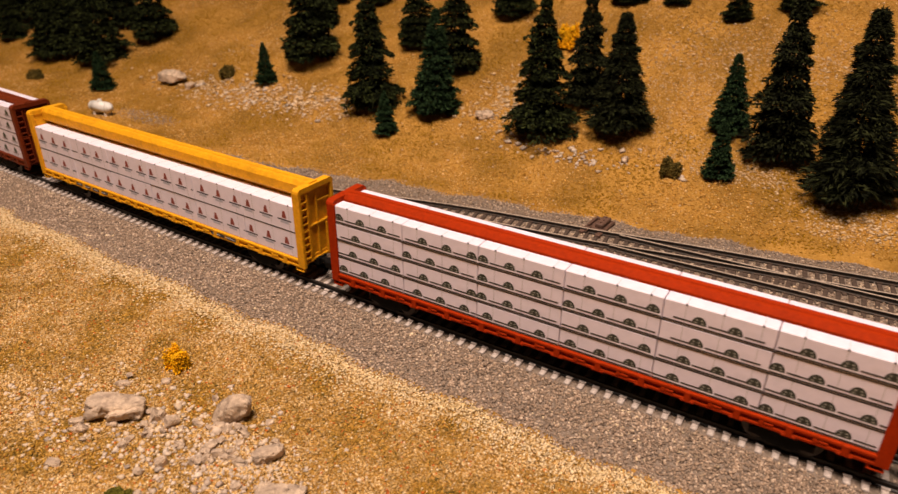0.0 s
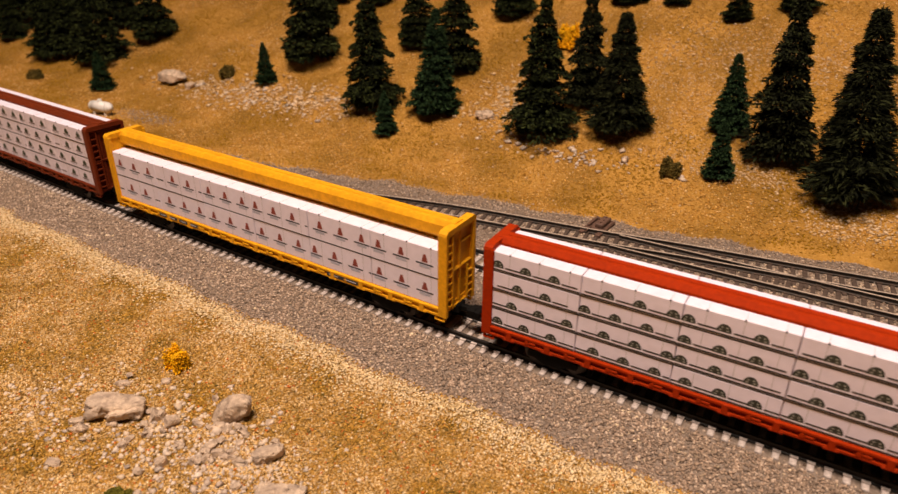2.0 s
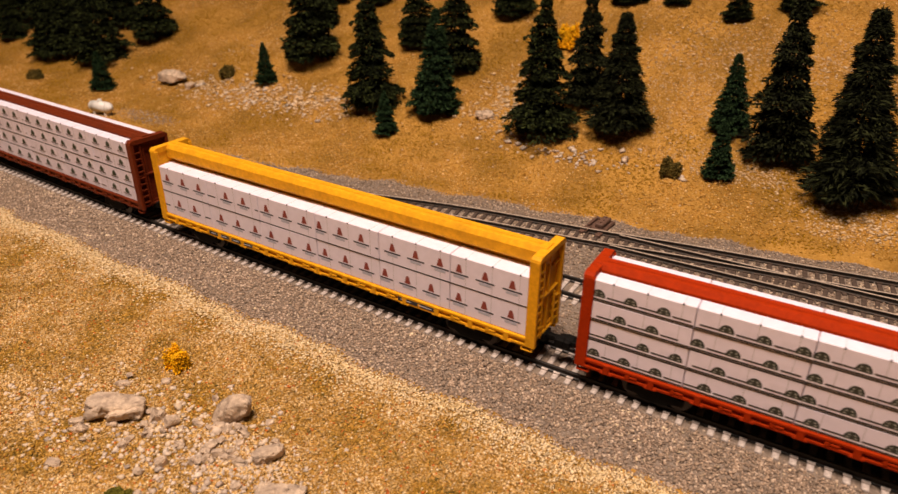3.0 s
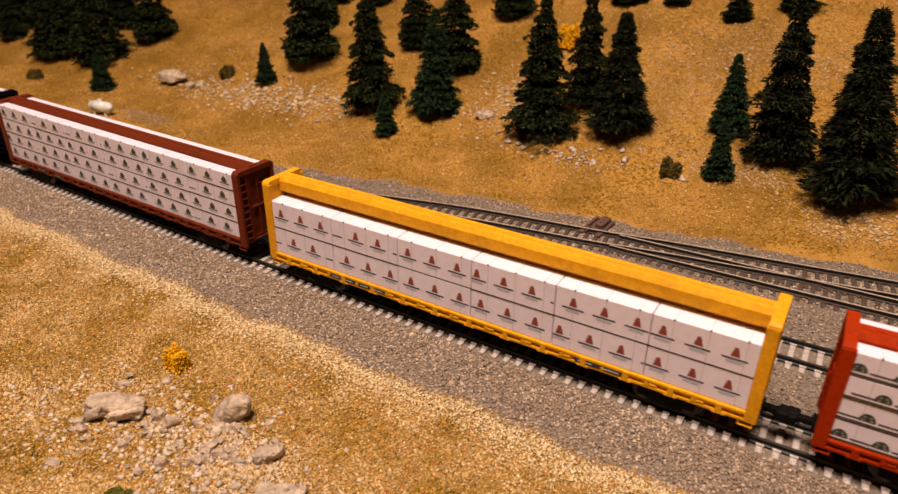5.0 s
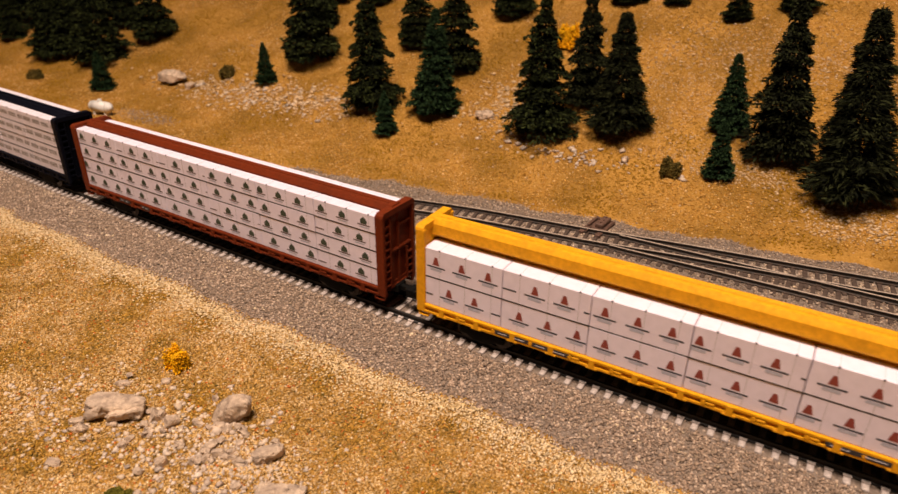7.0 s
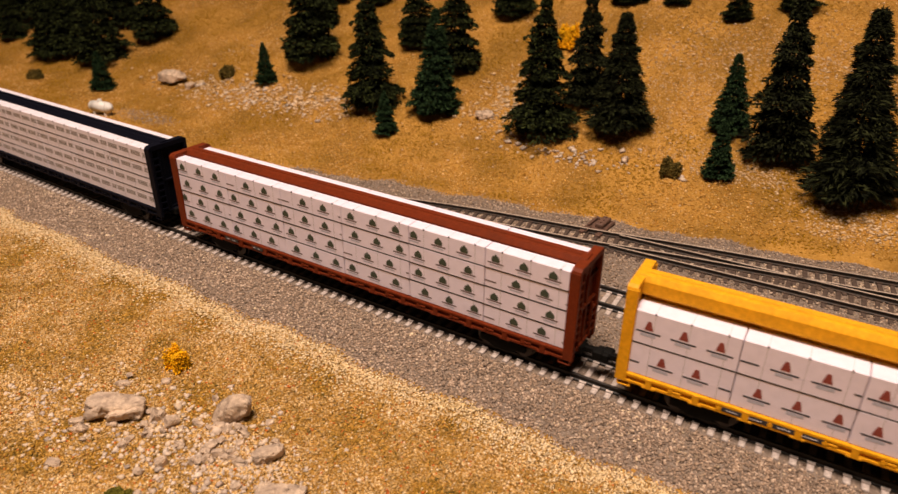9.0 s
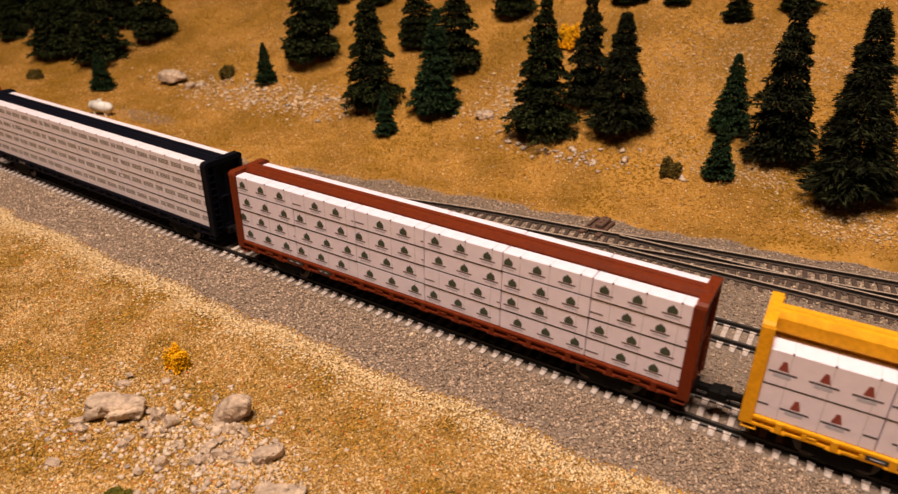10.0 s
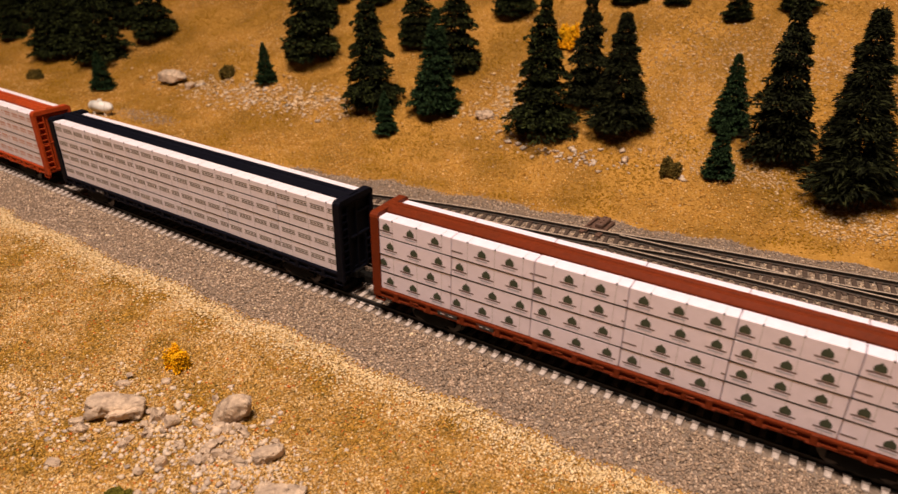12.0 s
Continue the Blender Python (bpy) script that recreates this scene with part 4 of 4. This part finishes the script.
def marks_brown(bw, bh, shift):
    out = []
    for k in range(-1, 4):
        u = (k + shift) * bw / 3
        if 1.2 < u < bw - 1.2:
            out.append(("printed_emblem", ("dome_brown",), lambda: Shape().prism([(-1.05, 0), (1.05, 0), (1.2, 0.5), (1.1, 1.1), (0.75, 1.6), (0.3, 1.8), (0.2, 2.15), (-0.2, 2.15), (-0.3, 1.8), (-0.75, 1.6), (-1.1, 1.1), (-1.2, 0.5)], "y", -0.03, 0.03), TREEINK, u, 2.1))
            bars(out, "printed_caption", u, 1.6, 1.1, 0.4, bw, PALEBLUE)
        bars(out, "printed_bar", u, 2.2, 1.75, 0.42, bw, BLUEINK)
    return out


def marks_navy(bw, bh, shift):
    out = []
    for k in range(-1, 5):
        u = (k + shift) * bw / 3.5
        for q in (-2.0, -0.65, 0.65, 2.0):
            bars(out, "printed_bar", u + q, 0.5, 3.0, 0.5, bw, GREYINK)
        bars(out, "printed_caption", u, 2.7, 3.6, 0.3, bw, GREYINK)
        bars(out, "printed_caption", u, 2.7, 2.4, 0.3, bw, GREYINK)
    return out


def marks_pink(bw, bh, shift):
    out = []
    for k in range(-1, 5):
        u = (k + shift) * bw / 4
        bars(out, "printed_bar", u, 2.2, 2.3, 0.4, bw, PINKINK)
        bars(out, "printed_caption", u, 2.2, 3.3, 0.7, bw, PINKINK)
    return out


LOAD_LEN, LOAD_Y1 = LEN - 4.5, 6.95


def make_load(label, mat, rows, height, marks, key, pattern, inner, per=6):
    """Wrapped lumber bundles stacked along both sides of the beam; returns the two stacks."""
    stacks = []
    bw, bh = LOAD_LEN / per, height / rows
    for sgn in (-1, 1):
        stack = tagged(new("lumber_stack"), label, "lumber load", group="lumber loads")
        y0, y1 = sorted((sgn * inner, sgn * LOAD_Y1))

        def bundle():
            return Shape().box(0.09, bw - 0.09, y0, y1, 0.04, bh - 0.06, 0.16)
        me = shared(("timber_block", key, sgn), bundle, mat)
        for r in range(rows):
            for k in range(per):
                jog = (0.0, 0.06, -0.05, 0.03)[(r * 5 + k * 3) % 4]
                b = part("timber_block", me, mat, stack, at=mmpose(-LOAD_LEN / 2 + k * bw, jog * (1 if r < rows - 1 else 0.5), r * bh))
                if sgn > 0:
                    continue
                shift = 3 * pattern[r % len(pattern)][k % len(pattern[r % len(pattern)])]
                for name, kind, build, ink, u, z in marks(bw, bh, shift):
                    part(name, shared(kind, build, ink), ink, b, at=mmpose(u, -LOAD_Y1 - 0.01, z))
                for q in range(3):
                    u = bw * (q + 0.62) / 3
                    part("strap", shared(("strap", key), lambda: Shape().box(-0.06, 0.06, -0.02, 0.02, 0.1, bh - 0.15), PALEINK), PALEINK, b, at=mmpose(u, -LOAD_Y1 - 0.005, 0))
                    if r == rows - 1:
                        part("strap", shared(("strap_top", key), lambda: Shape().box(-0.05, 0.05, inner + 0.1 - LOAD_Y1, -0.15, -0.02, 0.02), PALEINK), PALEINK, b, at=mmpose(u, -inner, bh - 0.05))
                        part("strap_buckle", shared(("strap_buckle", key), lambda: Shape().box(-0.2, 0.2, -0.05, 0.12, bh - 0.42, bh + 0.03), INK), INK, b, at=mmpose(u, -LOAD_Y1, 0))
        stacks.append(stack)
        if sgn < 0:
            # A thin print-black strip draws the dark line between bundle layers.
            gapme = shared(("bearer", key), lambda: Shape().box(-LOAD_LEN / 2 + 0.3, LOAD_LEN / 2 - 0.3, y0 - 0.035, y0 + 0.2, -0.15, 0.15), INK)
            for r in range(1, rows):
                part("bearer", gapme, INK, stack, "thin dark gap strip between bundle layers", mmpose(0, 0, r * bh))
    return stacks


TRAIN = []


def couple(index, label, mat, placards, load_label, load_mat, rows, height, marks, key, pattern, inner=3.0):
    car, wheels = make_flatcar(label, mat, placards)
    stacks = make_load(load_label, load_mat, rows, height, marks, key, pattern, inner)
    TRAIN.append((index, car, wheels, stacks))


couple(0, "orange-red centerbeam flatcar loaded with white lumber bundles", REDPAINT, (), "white wrapped lumber bundles with dark green domed emblems and black bars", WRAP, 4, 21.6, marks_red, "a",
       ((0.09, 0.2, 0.14, 0.13, 0.2, 0.06), (0.25, 0.29, 0.06, 0.25, 0.27, 0.2), (0.31, 0.06, 0.06, 0.07, 0.03, 0.06), (0.07, 0.28, 0.06, 0.27, 0.02, 0.26)))
couple(-1, "bright yellow centerbeam flatcar with a low lumber load", YELLOW, ((-47.4, 9.5), (-37.0, 10.0), (29.7, 12.4)), "white wrapped lumber bundles with brick-red emblems over dark bars", WRAP, 2, 17.1, marks_yellow, "b",
       ((0.0, 0.22, 0.19, 0.13, 0.08, 0.12), (0.16, 0.05, 0.15, 0.07, 0.2, 0.12)), 0.8)
couple(-2, "oxide-brown centerbeam flatcar loaded with white lumber bundles", BROWN, ((-50, 6), (-38, 5)), "white wrapped lumber bundles with green tree-shaped emblems", WRAP, 4, 21.8, marks_brown, "c",
       ((0.15, 0.08, 0.2, 0.13, 0.22, 0.05), (0.06, 0.2, 0.13, 0.05, 0.13, 0.13), (0.17, 0.11, 0.06, 0.2, 0.13, 0.05), (0.12, 0.05, 0.05, 0.15, 0.07, 0.13)))
couple(-3, "blue-black centerbeam flatcar loaded with white lumber bundles", NAVY, ((-50, 5),), "off-white wrapped lumber bundles with rows of dark grey printed bars", WRAPDULL, 4, 21.8, marks_navy, "d", ((0.17, 0.1), (0.1, 0.2), (0.2, 0.13), (0.1, 0.17)))
couple(-4, "vermilion centerbeam flatcar loaded with pale lumber bundles", VERMILION, (), "pale wrapped lumber bundles with dull pink print", WRAPDULL, 4, 21.7, marks_pink, "e", ((0.17, 0.07), (0.07, 0.2)))


# ---- motion along the track ----
TRAVEL = [(0, -1.38), (0.5, 11.40), (1, 23.87), (1.5, 36.41), (2, 49.07), (2.5, 61.92), (3, 74.99), (5, 127.50), (5.5, 141.08), (6, 154.84), (6.5, 168.57),
          (7, 182.71), (9, 239.02), (9.5, 253.18), (10, 266.93), (10.5, 280.51), (11, 293.92), (11.5, 307.95), (12, 321.65)]


def travelled(t):
    """How far the train has rolled at t seconds, in millimetres: smooth between the known times."""
    T, S = np.array(TRAVEL).T
    slope = np.gradient(S, T)
    i = int(np.clip(np.searchsorted(T, t) - 1, 0, len(T) - 2))
    h = T[i + 1] - T[i]
    u = (t - T[i]) / h
    return float(S[i] * (1 + 2 * u) * (1 - u) ** 2 + slope[i] * h * u * (1 - u) ** 2 + S[i + 1] * u * u * (3 - 2 * u) - slope[i + 1] * h * u * u * (1 - u))


def motions():
    times = [round(0.25 * k, 3) for k in range(49)]
    spins = [round(0.1 * k, 3) for k in range(121)]
    for index, car, wheels, stacks in TRAIN:
        def at(t, z):
            x = 83.5 + index * PITCH + travelled(t)
            return mmpose(x, track_y(x), z, 0, 0, math.degrees(math.atan(2 * BEND * (x - BEND_X))))
        walk(car, [(t, at(t, 0)) for t in times])
        for stack in stacks:
            walk(stack, [(t, at(t, DECK + 0.12)) for t in times])
        for wheel, dx in wheels:
            walk(wheel, [(t, mmpose(dx, 0, WHEEL_R, 0, math.degrees(travelled(t) / WHEEL_R), 0)) for t in spins])


motions()
